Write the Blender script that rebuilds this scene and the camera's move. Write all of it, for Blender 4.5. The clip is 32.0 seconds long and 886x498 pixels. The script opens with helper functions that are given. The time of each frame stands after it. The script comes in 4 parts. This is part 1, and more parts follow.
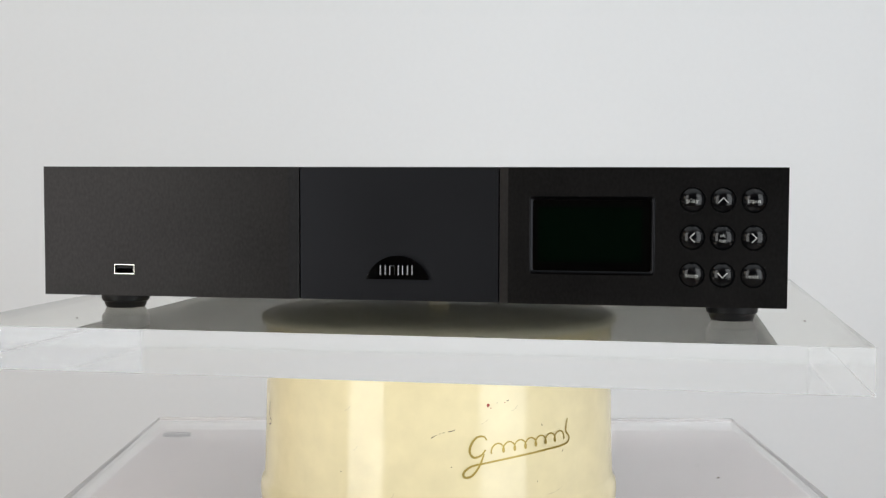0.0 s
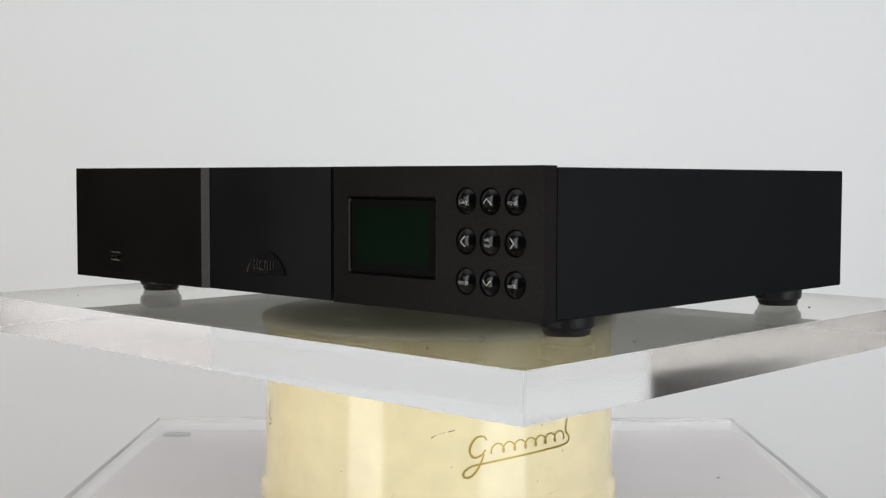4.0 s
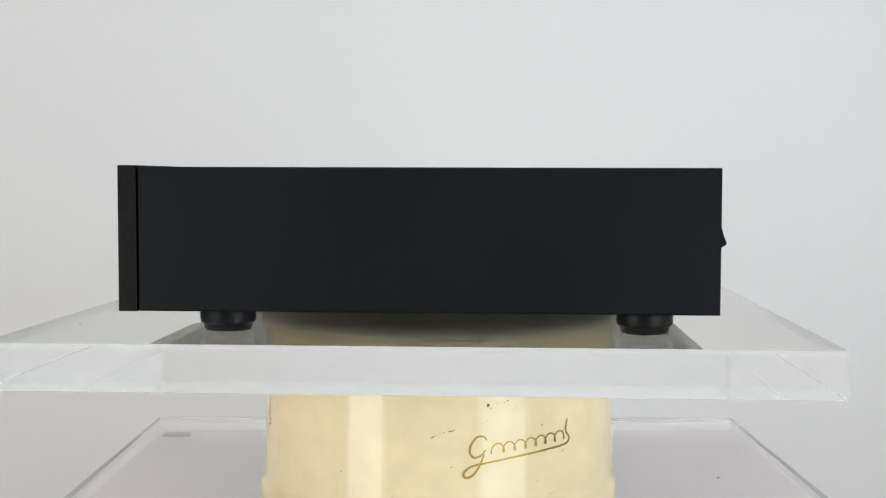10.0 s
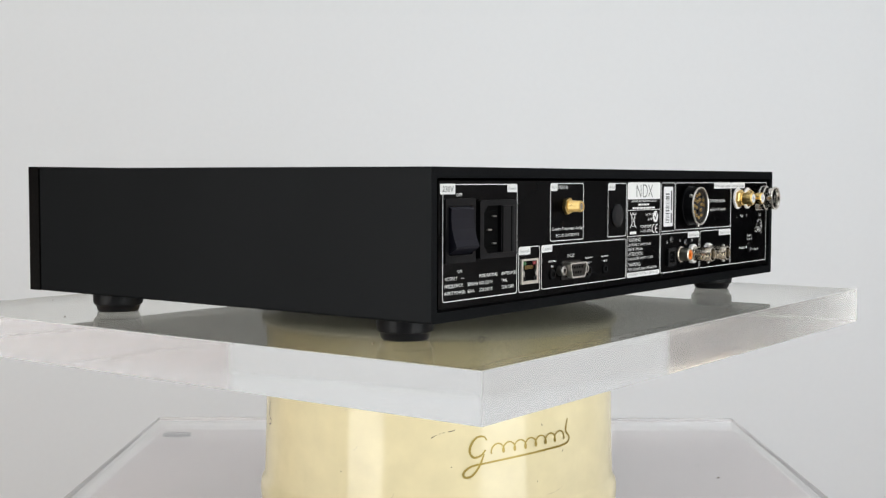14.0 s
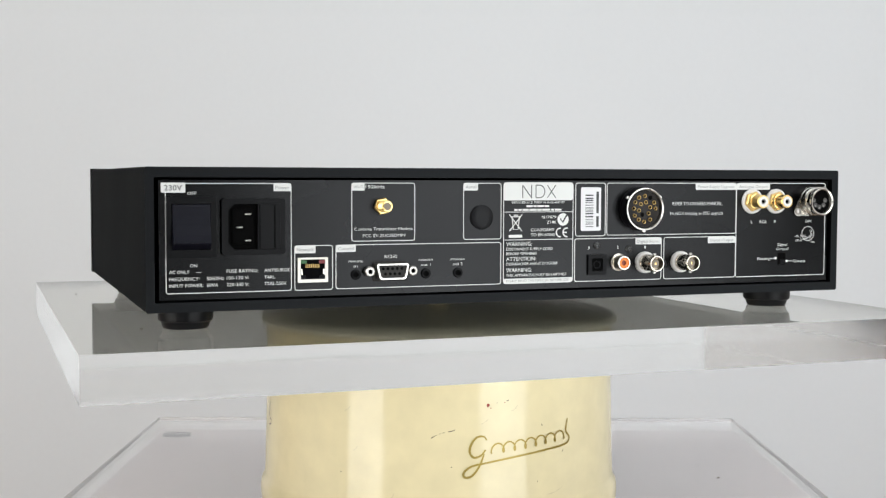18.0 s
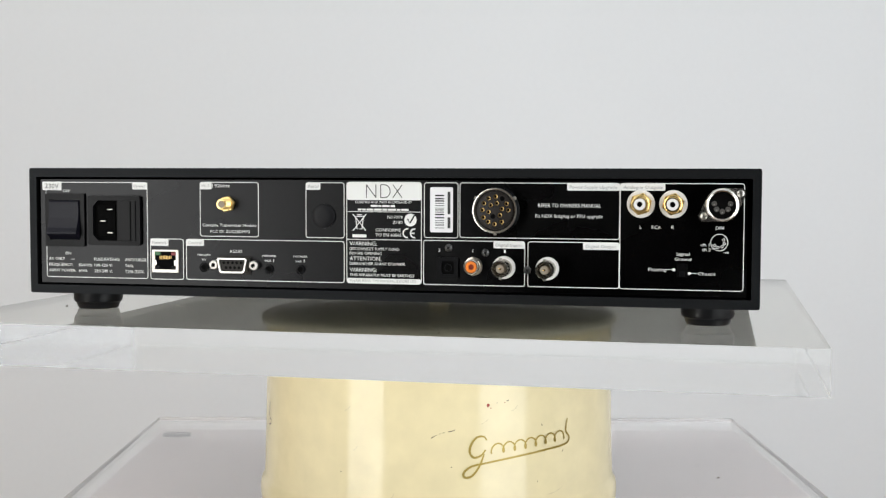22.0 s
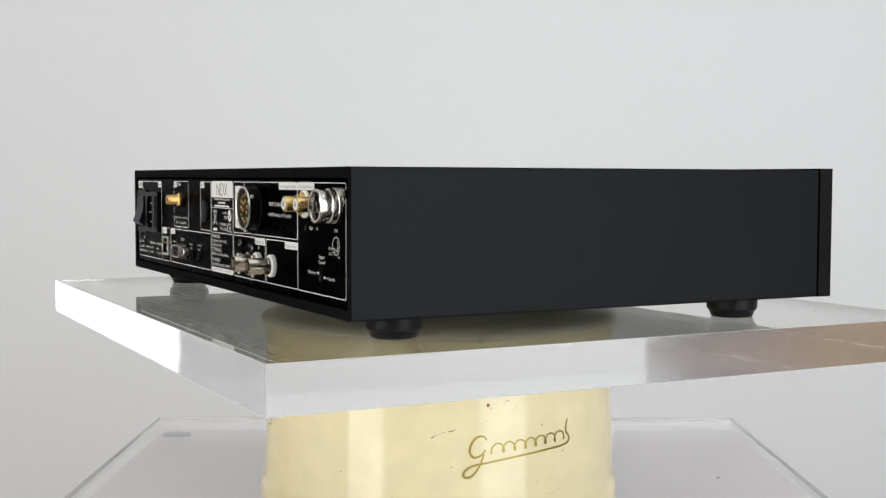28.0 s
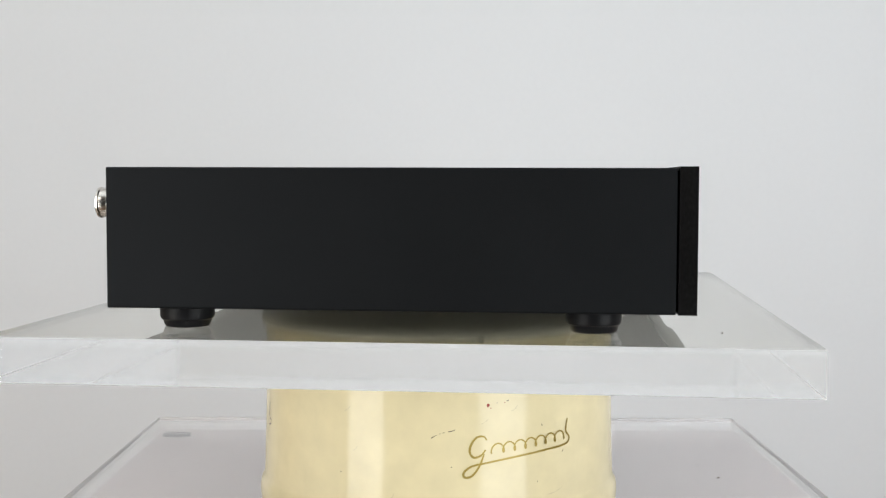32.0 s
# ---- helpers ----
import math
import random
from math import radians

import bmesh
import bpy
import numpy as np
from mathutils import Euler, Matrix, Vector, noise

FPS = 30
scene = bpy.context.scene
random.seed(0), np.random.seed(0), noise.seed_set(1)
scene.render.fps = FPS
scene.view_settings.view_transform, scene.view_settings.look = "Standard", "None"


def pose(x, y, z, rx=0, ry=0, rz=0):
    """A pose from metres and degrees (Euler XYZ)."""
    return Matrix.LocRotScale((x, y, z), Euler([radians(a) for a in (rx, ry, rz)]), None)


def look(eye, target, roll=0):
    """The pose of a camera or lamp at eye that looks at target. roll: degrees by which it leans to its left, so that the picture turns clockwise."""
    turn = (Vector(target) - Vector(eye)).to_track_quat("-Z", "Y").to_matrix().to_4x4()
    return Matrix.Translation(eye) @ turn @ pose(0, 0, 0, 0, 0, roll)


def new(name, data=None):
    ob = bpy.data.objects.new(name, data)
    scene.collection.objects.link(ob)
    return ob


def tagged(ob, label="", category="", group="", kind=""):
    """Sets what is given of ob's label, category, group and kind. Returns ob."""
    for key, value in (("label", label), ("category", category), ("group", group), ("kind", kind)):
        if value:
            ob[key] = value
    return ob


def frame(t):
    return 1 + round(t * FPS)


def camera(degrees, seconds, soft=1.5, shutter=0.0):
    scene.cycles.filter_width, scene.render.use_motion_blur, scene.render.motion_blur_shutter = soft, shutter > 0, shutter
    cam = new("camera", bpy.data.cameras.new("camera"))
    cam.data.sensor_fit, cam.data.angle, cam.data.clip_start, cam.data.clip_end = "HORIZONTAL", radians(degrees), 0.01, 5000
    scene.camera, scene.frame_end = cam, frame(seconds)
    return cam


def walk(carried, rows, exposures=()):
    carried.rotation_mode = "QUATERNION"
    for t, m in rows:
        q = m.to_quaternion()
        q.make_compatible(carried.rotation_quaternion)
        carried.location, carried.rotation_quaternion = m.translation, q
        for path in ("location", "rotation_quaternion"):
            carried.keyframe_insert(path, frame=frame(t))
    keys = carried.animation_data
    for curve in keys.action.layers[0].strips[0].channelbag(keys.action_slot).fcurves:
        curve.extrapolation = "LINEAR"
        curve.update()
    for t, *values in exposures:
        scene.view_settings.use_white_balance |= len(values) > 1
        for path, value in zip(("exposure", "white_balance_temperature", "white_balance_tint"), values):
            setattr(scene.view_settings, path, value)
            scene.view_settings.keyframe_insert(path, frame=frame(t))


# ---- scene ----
# Camera: one fixed view, slightly below the top of the player.
cam = camera(39.33, 32.0, soft=1.3)
VIEW = look((0.0, -0.8574, 0.0819), (0.00298, 0.14099, 0.02526), 0.16)
walk(cam, [(0.0, VIEW), (32.0, VIEW)], exposures=[(0.0, 0.0), (32.0, 0.0)])

# Light: two tall soft boxes beside the camera, a ceiling light, a dim room.
world = bpy.data.worlds.new("room_air")
scene.world = world
world.use_nodes = True
world.node_tree.nodes["Background"].inputs[0].default_value = (0.9, 0.95, 1.0, 1)
world.node_tree.nodes["Background"].inputs[1].default_value = 0.03


def soft_box(name, eye, target, wide, high, watts, colour):
    lamp = bpy.data.lights.new(name, "AREA")
    lamp.shape, lamp.size, lamp.size_y = "RECTANGLE", wide, high
    lamp.energy, lamp.color = watts, colour
    ob = new(name, lamp)
    ob.matrix_world = look(eye, target)
    return ob


soft_box("soft_box", (-1.122, -1.055, 0.15), (-0.822, 0.295, 0.15), 0.755, 1.70, 18.8, (0.985, 0.99, 0.968))
soft_box("soft_box", (0.95, -1.05, 0.15), (0.75, 0.30, 0.15), 0.89, 1.70, 19.8, (0.935, 0.98, 1.0))
soft_box("side_lamp", (-1.93, -0.76, 0.56), (0.0, -0.2, 0.0), 0.40, 0.50, 2.6, (1.0, 0.84, 0.62))
soft_box("ceiling_light", (0.2, -0.2, 1.46), (0.2, 0.1, 0.0), 3.0, 2.0, 13.8, (0.875, 0.955, 1.0))


# ---- materials ----
def shader(name, base, rough, metal=0.0, **more):
    """A principled material; returns it with its tree and its shader node."""
    mat = bpy.data.materials.new(name)
    mat.use_nodes = True
    tree = mat.node_tree
    node = tree.nodes["Principled BSDF"]
    node.inputs["Base Color"].default_value = (*base, 1)
    node.inputs["Roughness"].default_value = rough
    node.inputs["Metallic"].default_value = metal
    for key, value in more.items():
        node.inputs[key.replace("_", " ")].default_value = value
    return mat, tree, node


def link(tree, a, out, b, slot):
    tree.links.new(a.outputs[out], b.inputs[slot])


def grained(name, base, rough, metal=0.0, scale=(400, 400, 400), detail=4, bump=0.05, dist=0.0004, tone=0.25, wide=9.0, rough_var=0.1, **more):
    """Fine grain with relief, and slow stains over it."""
    mat, tree, node = shader(name, base, rough, metal, **more)
    n = tree.nodes
    where = n.new("ShaderNodeTexCoord")
    size = n.new("ShaderNodeMapping")
    size.inputs["Scale"].default_value = scale
    link(tree, where, "Object", size, "Vector")
    fine = n.new("ShaderNodeTexNoise")
    fine.inputs["Scale"].default_value = 1.0
    fine.inputs["Detail"].default_value = detail
    link(tree, size, "Vector", fine, "Vector")
    slow = n.new("ShaderNodeTexNoise")
    slow.inputs["Scale"].default_value = wide
    slow.inputs["Detail"].default_value = 5
    link(tree, where, "Object", slow, "Vector")
    both = n.new("ShaderNodeMath")
    both.operation = "ADD"
    link(tree, fine, "Fac", both, 0)
    link(tree, slow, "Fac", both, 1)
    ramp = n.new("ShaderNodeMapRange")
    ramp.inputs["From Min"].default_value, ramp.inputs["From Max"].default_value = 0.6, 1.4
    ramp.inputs["To Min"].default_value, ramp.inputs["To Max"].default_value = 1 - tone, 1 + tone
    link(tree, both, "Value", ramp, "Value")
    mix = n.new("ShaderNodeVectorMath")
    mix.operation = "SCALE"
    mix.inputs[0].default_value = base
    link(tree, ramp, "Result", mix, "Scale")
    link(tree, mix, "Vector", node, "Base Color")
    gloss = n.new("ShaderNodeMapRange")
    gloss.inputs["From Min"].default_value, gloss.inputs["From Max"].default_value = 0.3, 0.7
    gloss.inputs["To Min"].default_value, gloss.inputs["To Max"].default_value = max(rough - rough_var, 0.02), rough + rough_var
    link(tree, slow, "Fac", gloss, "Value")
    link(tree, gloss, "Result", node, "Roughness")
    relief = n.new("ShaderNodeBump")
    relief.inputs["Strength"].default_value = bump
    relief.inputs["Distance"].default_value = dist
    link(tree, fine, "Fac", relief, "Height")
    link(tree, relief, "Normal", node, "Normal")
    return mat


BRUSHED = grained("brushed_black_aluminium", (0.0212, 0.0200, 0.0198), 0.40, 1.0, Specular_Tint=(0.45, 0.45, 0.45, 1), scale=(700, 700, 420), bump=0.07, tone=0.32, rough_var=0.03)
SATIN = grained("satin_black_panel", (0.0195, 0.0198, 0.0220), 0.48, 1.0, Specular_Tint=(0.4, 0.4, 0.4, 1), scale=(2500, 2500, 2500), bump=0.12, tone=0.15)
POWDER = grained("black_powder_coat", (0.0185, 0.0195, 0.0208), 0.58, 1.0, Specular_Tint=(0.4, 0.4, 0.4, 1), scale=(1800, 1800, 1800), bump=0.22, tone=0.15, rough_var=0.025)
REAR = grained("black_rear_panel", (0.0185, 0.0185, 0.0190), 0.26, 1.0, Specular_Tint=(0.4, 0.4, 0.4, 1), scale=(2200, 2200, 2200), bump=0.12, tone=0.15)
# Near black; also paints the shade inside bores and cavities built flat.
GROOVE = shader("groove_black", (0.002, 0.002, 0.002), 0.8, Specular_IOR_Level=0.05)[0]
RUBBER = grained("black_rubber", (0.005, 0.005, 0.006), 0.42, Specular_IOR_Level=0.2, scale=(900, 900, 900), bump=0.08)
PLASTIC = grained("black_plastic", (0.0035, 0.0035, 0.0042), 0.38, Specular_IOR_Level=0.12, scale=(1600, 1600, 1600), bump=0.10)
ROCKER = grained("rocker_plastic", (0.007, 0.007, 0.012), 0.36, Specular_IOR_Level=0.14, scale=(1600, 1600, 1600), bump=0.05)
PRINT = shader("white_print", (0.78, 0.78, 0.76), 0.55)[0]
GREY_PRINT = shader("grey_print", (0.34, 0.34, 0.34), 0.55)[0]
DARK_PRINT = shader("dark_print", (0.03, 0.03, 0.03), 0.5)[0]
PAPER = shader("label_paper", (0.80, 0.79, 0.80), 0.5)[0]
LEGEND = shader("button_legend", (0.34, 0.34, 0.33), 0.4)[0]
GLOSS = shader("gloss_black_dome", (0.002, 0.002, 0.0025), 0.12, Specular_IOR_Level=0.26)[0]
CHROME = shader("chrome", (0.21, 0.21, 0.22), 0.05, 1.0)[0]
TINNED = grained("tinned_steel", (0.74, 0.70, 0.64), 0.52, 1.0, scale=(700, 700, 700), bump=0.05, tone=0.12)
NICKEL = grained("nickel", (0.74, 0.71, 0.66), 0.27, 1.0, scale=(700, 700, 700), bump=0.04, tone=0.15)
STEEL = grained("dull_steel", (0.45, 0.43, 0.40), 0.34, 1.0, scale=(700, 700, 700), bump=0.05, tone=0.2)
DARK_STEEL = grained("blackened_steel", (0.10, 0.10, 0.10), 0.30, 1.0, scale=(700, 700, 700), bump=0.05, tone=0.2)
DULL_GOLD = grained("worn_gold_plate", (0.50, 0.34, 0.13), 0.30, 1.0, scale=(700, 700, 700), bump=0.03, tone=0.1)
GOLD = grained("gold_plate", (0.88, 0.63, 0.25), 0.27, 1.0, scale=(700, 700, 700), bump=0.03, tone=0.1)
AGED = grained("aged_nickel", (0.64, 0.59, 0.51), 0.25, 1.0, scale=(700, 700, 700), bump=0.05, tone=0.2)
INSERT = grained("brown_black_insert", (0.016, 0.013, 0.011), 0.5, Specular_IOR_Level=0.3, scale=(900, 900, 900), bump=0.05)
GREY_INSERT = shader("grey_insert", (0.07, 0.065, 0.06), 0.5)[0]
BRONZE_CORE = shader("tan_insulator", (0.30, 0.25, 0.19), 0.5)[0]
DEEP_ORANGE = shader("deep_orange_bore", (0.22, 0.03, 0.01), 0.5)[0]
WHITE_PLASTIC = shader("white_plastic", (0.78, 0.76, 0.74), 0.35)[0]
WORN_ACRYLIC = shader("handled_acrylic_face", (0.775, 0.768, 0.705), 0.0, IOR=1.49, Transmission_Weight=1.0)[0]
ORANGE = shader("orange_plastic", (0.85, 0.22, 0.02), 0.4)[0]
GREEN_LED = shader("green_led", (0.02, 0.12, 0.03), 0.4)[0]
RED_LED = shader("red_led", (0.20, 0.015, 0.02), 0.4)[0]
BEZEL = shader("shiny_black_bezel", (0.011, 0.011, 0.012), 0.28, 1.0, Specular_Tint=(0.4, 0.4, 0.4, 1))[0]
SCREEN_EDGE = shader("screen_glass_margin", (0.14, 0.14, 0.135), 0.03, 1.0, Specular_Tint=(0.12, 0.12, 0.12, 1))[0]


def display_glass(name, mirror, deep):
    """Smooth reflective display: a sharp pale-green reflection over a broad deep-green one."""
    mat = bpy.data.materials.new(name)
    mat.use_nodes = True
    tree = mat.node_tree
    tree.nodes.remove(tree.nodes["Principled BSDF"])
    add = tree.nodes.new("ShaderNodeAddShader")
    for slot, tint, rough in ((0, mirror, 0.05), (1, deep, 0.27)):
        gloss = tree.nodes.new("ShaderNodeBsdfGlossy")
        gloss.inputs["Color"].default_value = (*tint, 1)
        gloss.inputs["Roughness"].default_value = rough
        tree.links.new(gloss.outputs[0], add.inputs[slot])
    tree.links.new(add.outputs[0], tree.nodes["Material Output"].inputs["Surface"])
    return mat


SCREEN = display_glass("green_display_glass", (0.078, 0.136, 0.096), (0.0003, 0.010, 0.003))
HAZY = shader("dulled_acrylic_face", (0.98, 0.97, 0.965), 0.08, IOR=1.49, Transmission_Weight=1.0)[0]


def frosted_arris(name, tint):
    """A ground edge that scatters light from both sides."""
    mat, tree, node = shader(name, tint, 0.6)
    glow = tree.nodes.new("ShaderNodeBsdfTranslucent")
    glow.inputs["Color"].default_value = (*tint, 1)
    mix = tree.nodes.new("ShaderNodeMixShader")
    mix.inputs[0].default_value = 0.5
    link(tree, node, "BSDF", mix, 1)
    link(tree, glow, "BSDF", mix, 2)
    tree.links.new(mix.outputs[0], tree.nodes["Material Output"].inputs["Surface"])
    return mat


def polished_edge(name, tint, rough):
    """Flame-polished acrylic: clear, a little wavy along the cut."""
    mat, tree, node = shader(name, tint, rough, IOR=1.49, Transmission_Weight=1.0, Specular_Tint=(0, 0, 0, 1))
    where = tree.nodes.new("ShaderNodeTexCoord")
    normal = None
    for scale, dist in (((9, 9, 60), 0.00009), ((34, 34, 34), 0.00005)):
        size = tree.nodes.new("ShaderNodeMapping")
        size.inputs["Scale"].default_value = scale
        link(tree, where, "Object", size, "Vector")
        wave = tree.nodes.new("ShaderNodeTexNoise")
        wave.inputs["Scale"].default_value, wave.inputs["Detail"].default_value = 1.0, 1.5
        link(tree, size, "Vector", wave, "Vector")
        relief = tree.nodes.new("ShaderNodeBump")
        relief.inputs["Strength"].default_value, relief.inputs["Distance"].default_value = 1.0, dist
        link(tree, wave, "Fac", relief, "Height")
        if normal:
            link(tree, normal, "Normal", relief, "Normal")
        normal = relief
    link(tree, normal, "Normal", node, "Normal")
    return mat


def rubbed_disc(name, base, pale):
    """Dark worn enamel with fine ring-shaped scratches and pale rubbed spots."""
    mat, tree, node = shader(name, base, 0.45, Specular_IOR_Level=0.4)
    n = tree.nodes
    where = n.new("ShaderNodeTexCoord")
    flat_way = n.new("ShaderNodeVectorMath")
    flat_way.operation = "MULTIPLY"
    flat_way.inputs[1].default_value = (1, 1, 0)
    far = n.new("ShaderNodeVectorMath")
    far.operation = "LENGTH"
    link(tree, where, "Object", flat_way, 0)
    link(tree, flat_way, "Vector", far, 0)
    blot = n.new("ShaderNodeTexNoise")
    blot.inputs["Scale"].default_value, blot.inputs["Detail"].default_value = 28, 4
    link(tree, where, "Object", blot, "Vector")
    place = n.new("ShaderNodeCombineXYZ")
    link(tree, far, "Value", place, "X")
    link(tree, blot, "Fac", place, "Y")
    size = n.new("ShaderNodeMapping")
    size.inputs["Scale"].default_value = (420, 3, 1)
    link(tree, place, "Vector", size, "Vector")
    ring = n.new("ShaderNodeTexNoise")
    ring.inputs["Scale"].default_value, ring.inputs["Detail"].default_value = 1.0, 4
    link(tree, size, "Vector", ring, "Vector")
    both = n.new("ShaderNodeMath")
    both.operation = "ADD"
    link(tree, ring, "Fac", both, 0)
    link(tree, blot, "Fac", both, 1)
    ramp = n.new("ShaderNodeMapRange")
    ramp.inputs["From Min"].default_value, ramp.inputs["From Max"].default_value = 0.82, 1.35
    link(tree, both, "Value", ramp, "Value")
    mix = n.new("ShaderNodeMix")
    mix.data_type = "RGBA"
    mix.inputs[6].default_value, mix.inputs[7].default_value = (*base, 1), (*pale, 1)
    tree.links.new(ramp.outputs["Result"], mix.inputs[0])
    tree.links.new(mix.outputs[2], node.inputs["Base Color"])
    return mat


ACRYLIC_EDGE = polished_edge("polished_acrylic_edge", (1.0, 1.0, 0.995), 0.10)
ARRIS = frosted_arris("ground_acrylic_arris", (0.93, 0.93, 0.93))
FROSTED = shader("sawn_acrylic_edge", (0.86, 0.84, 0.85), 0.40, IOR=1.49, Transmission_Weight=0.66)[0]
CREAM = grained("cream_enamel", (0.75, 0.652, 0.405), 0.10, Specular_IOR_Level=0.45, scale=(60, 60, 60), bump=0.03, tone=0.08, wide=22, rough_var=0.06)
# Lid colour raised to stand in for light scattered beneath the player.
CREAM_TOP = rubbed_disc("worn_lid", (0.62, 0.59, 0.47), (0.84, 0.80, 0.66))
SCREW = shader("dark_olive_ring", (0.05, 0.05, 0.025), 0.4)[0]
GILT = shader("gilt_lettering", (0.36, 0.26, 0.06), 0.35, 0.6)[0]
SCRATCH = shader("dark_scratch", (0.10, 0.07, 0.05), 0.7)[0]
SCUFF = shader("pale_scuff", (0.55, 0.52, 0.42), 0.6)[0]
SMEAR = shader("grey_smear", (0.60, 0.51, 0.31), 0.4)[0]
RED_SPOT = shader("red_primer", (0.35, 0.06, 0.04), 0.7)[0]
WALL = grained("white_wall_paint", (0.757, 0.769, 0.785), 0.75, scale=(120, 120, 120), bump=0.04, tone=0.012, wide=1.2)
ROOM = grained("dark_room_paint", (0.028, 0.025, 0.024), 0.8, scale=(30, 30, 30), bump=0.05, tone=0.3, wide=1.0)
MAUVE = grained("dull_mauve_paint", (0.12, 0.10, 0.115), 0.7, scale=(30, 30, 30), bump=0.05, tone=0.3, wide=3.0)
TAN = grained("tan_board_paint", (0.68, 0.53, 0.385), 0.6, scale=(4, 4, 60), bump=0.1, tone=0.25, wide=3.0)
ROSE_WHITE = grained("warm_white_paint", (0.90, 0.86, 0.855), 0.7, scale=(60, 60, 60), bump=0.05, tone=0.03, wide=2.0)
DADO = grained("mauve_grey_board_paint", (0.52, 0.47, 0.485), 0.6, scale=(4, 4, 60), bump=0.1, tone=0.25, wide=3.0)
PALE = grained("pale_board_paint", (0.74, 0.73, 0.72), 0.6, scale=(4, 4, 60), bump=0.1, tone=0.1, wide=3.0)
WOOD = grained("brown_wood_floor", (0.30, 0.19, 0.11), 0.5, scale=(60, 4, 60), bump=0.1, tone=0.35, wide=2.0)
PLINTH = grained("mauve_grey_board", (0.64, 0.565, 0.56), 0.45, scale=(80, 300, 80), bump=0.05, tone=0.10, wide=9.0)


# ---- mesh helpers (millimetres in panel space: right, up, out) ----
MM = 0.001
DEEP = 0.3118
FRONT = Matrix(((1, 0, 0, 0), (0, 0, -1, -DEEP / 2), (0, 1, 0, 0), (0, 0, 0, 1))) @ Matrix.Scale(MM, 4)
BACK = Matrix(((-1, 0, 0, 0), (0, 0, 1, DEEP / 2 - 0.0015), (0, 1, 0, 0), (0, 0, 0, 1))) @ Matrix.Scale(MM, 4)


REAR_FACE = BACK @ Matrix.Diagonal((0.9955, 1, 1, 1)) @ Matrix.Translation((-0.1, 0, 0.5))


def part(name, bm, material, parent, label="", smooth=False):
    """Links a bmesh as one mesh object under a thing or part."""
    mesh = bpy.data.meshes.new(name)
    bmesh.ops.recalc_face_normals(bm, faces=bm.faces)
    bm.to_mesh(mesh)
    bm.free()
    mesh.materials.append(material)
    if smooth:
        mesh.shade_smooth()
        mesh.set_sharp_from_angle(angle=radians(35))
    ob = new(name, mesh)
    ob.parent = parent
    return tagged(ob, label)


def put(bm, space):
    bmesh.ops.transform(bm, matrix=space, verts=bm.verts)
    return bm


def block(bm, u0, v0, w0, u1, v1, w1, bevel=0.0, segments=2):
    """A box with softened edges."""
    m = Matrix.Translation(((u0 + u1) / 2, (v0 + v1) / 2, (w0 + w1) / 2)) @ Matrix.Diagonal((abs(u1 - u0), abs(v1 - v0), abs(w1 - w0), 1))
    made = bmesh.ops.create_cube(bm, size=1, matrix=m)
    if bevel:
        edges = list({e for v in made["verts"] for e in v.link_edges})
        bmesh.ops.bevel(bm, geom=edges, offset=bevel, segments=segments, affect="EDGES", profile=0.6)
    return bm


def lathe(bm, profile, at=(0, 0), segments=40, turn=0.0):
    """A body of revolution about the out axis: profile of (radius, out)."""
    rings = []
    for r, w in profile:
        if r < 1e-6:
            rings.append([bm.verts.new((at[0], at[1], w))])
        else:
            rings.append([bm.verts.new((at[0] + r * math.cos(turn + 2 * math.pi * i / segments), at[1] + r * math.sin(turn + 2 * math.pi * i / segments), w)) for i in range(segments)])
    for a, b in zip(rings, rings[1:]):
        for i in range(segments):
            j = (i + 1) % segments
            if len(a) == 1 and len(b) == 1:
                continue
            if len(a) == 1:
                bm.faces.new((a[0], b[i], b[j]))
            elif len(b) == 1:
                bm.faces.new((a[i], a[j], b[0]))
            else:
                bm.faces.new((a[i], a[j], b[j], b[i]))
    return bm


def rounded(u0, v0, u1, v1, r=0.0, steps=5):
    """Corner points of a rectangle with rounded corners, anticlockwise."""
    if r <= 0:
        return [(u0, v0), (u1, v0), (u1, v1), (u0, v1)]
    out = []
    for cu, cv, a in ((u1 - r, v0 + r, -90), (u1 - r, v1 - r, 0), (u0 + r, v1 - r, 90), (u0 + r, v0 + r, 180)):
        for i in range(steps + 1):
            k = radians(a + 90 * i / steps)
            out.append((cu + r * math.cos(k), cv + r * math.sin(k)))
    return out


def circle(u, v, r, n=28):
    return [(u + r * math.cos(2 * math.pi * i / n), v + r * math.sin(2 * math.pi * i / n)) for i in range(n)]


def sheet(bm, outline, holes, w0, w1):
    """A flat sheet with holes, from depth w0 to w1."""
    loops = []
    for ring in (outline, *holes):
        vs = [bm.verts.new((u, v, w0)) for u, v in ring]
        loops += [bm.edges.new((vs[i], vs[(i + 1) % len(vs)])) for i in range(len(vs))]
    made = bmesh.ops.triangle_fill(bm, use_beauty=True, use_dissolve=False, edges=loops)
    faces = [f for f in made["geom"] if isinstance(f, bmesh.types.BMFace)]
    more = bmesh.ops.extrude_face_region(bm, geom=faces)
    bmesh.ops.translate(bm, vec=(0, 0, w1 - w0), verts=[v for v in more["geom"] if isinstance(v, bmesh.types.BMVert)])
    return bm


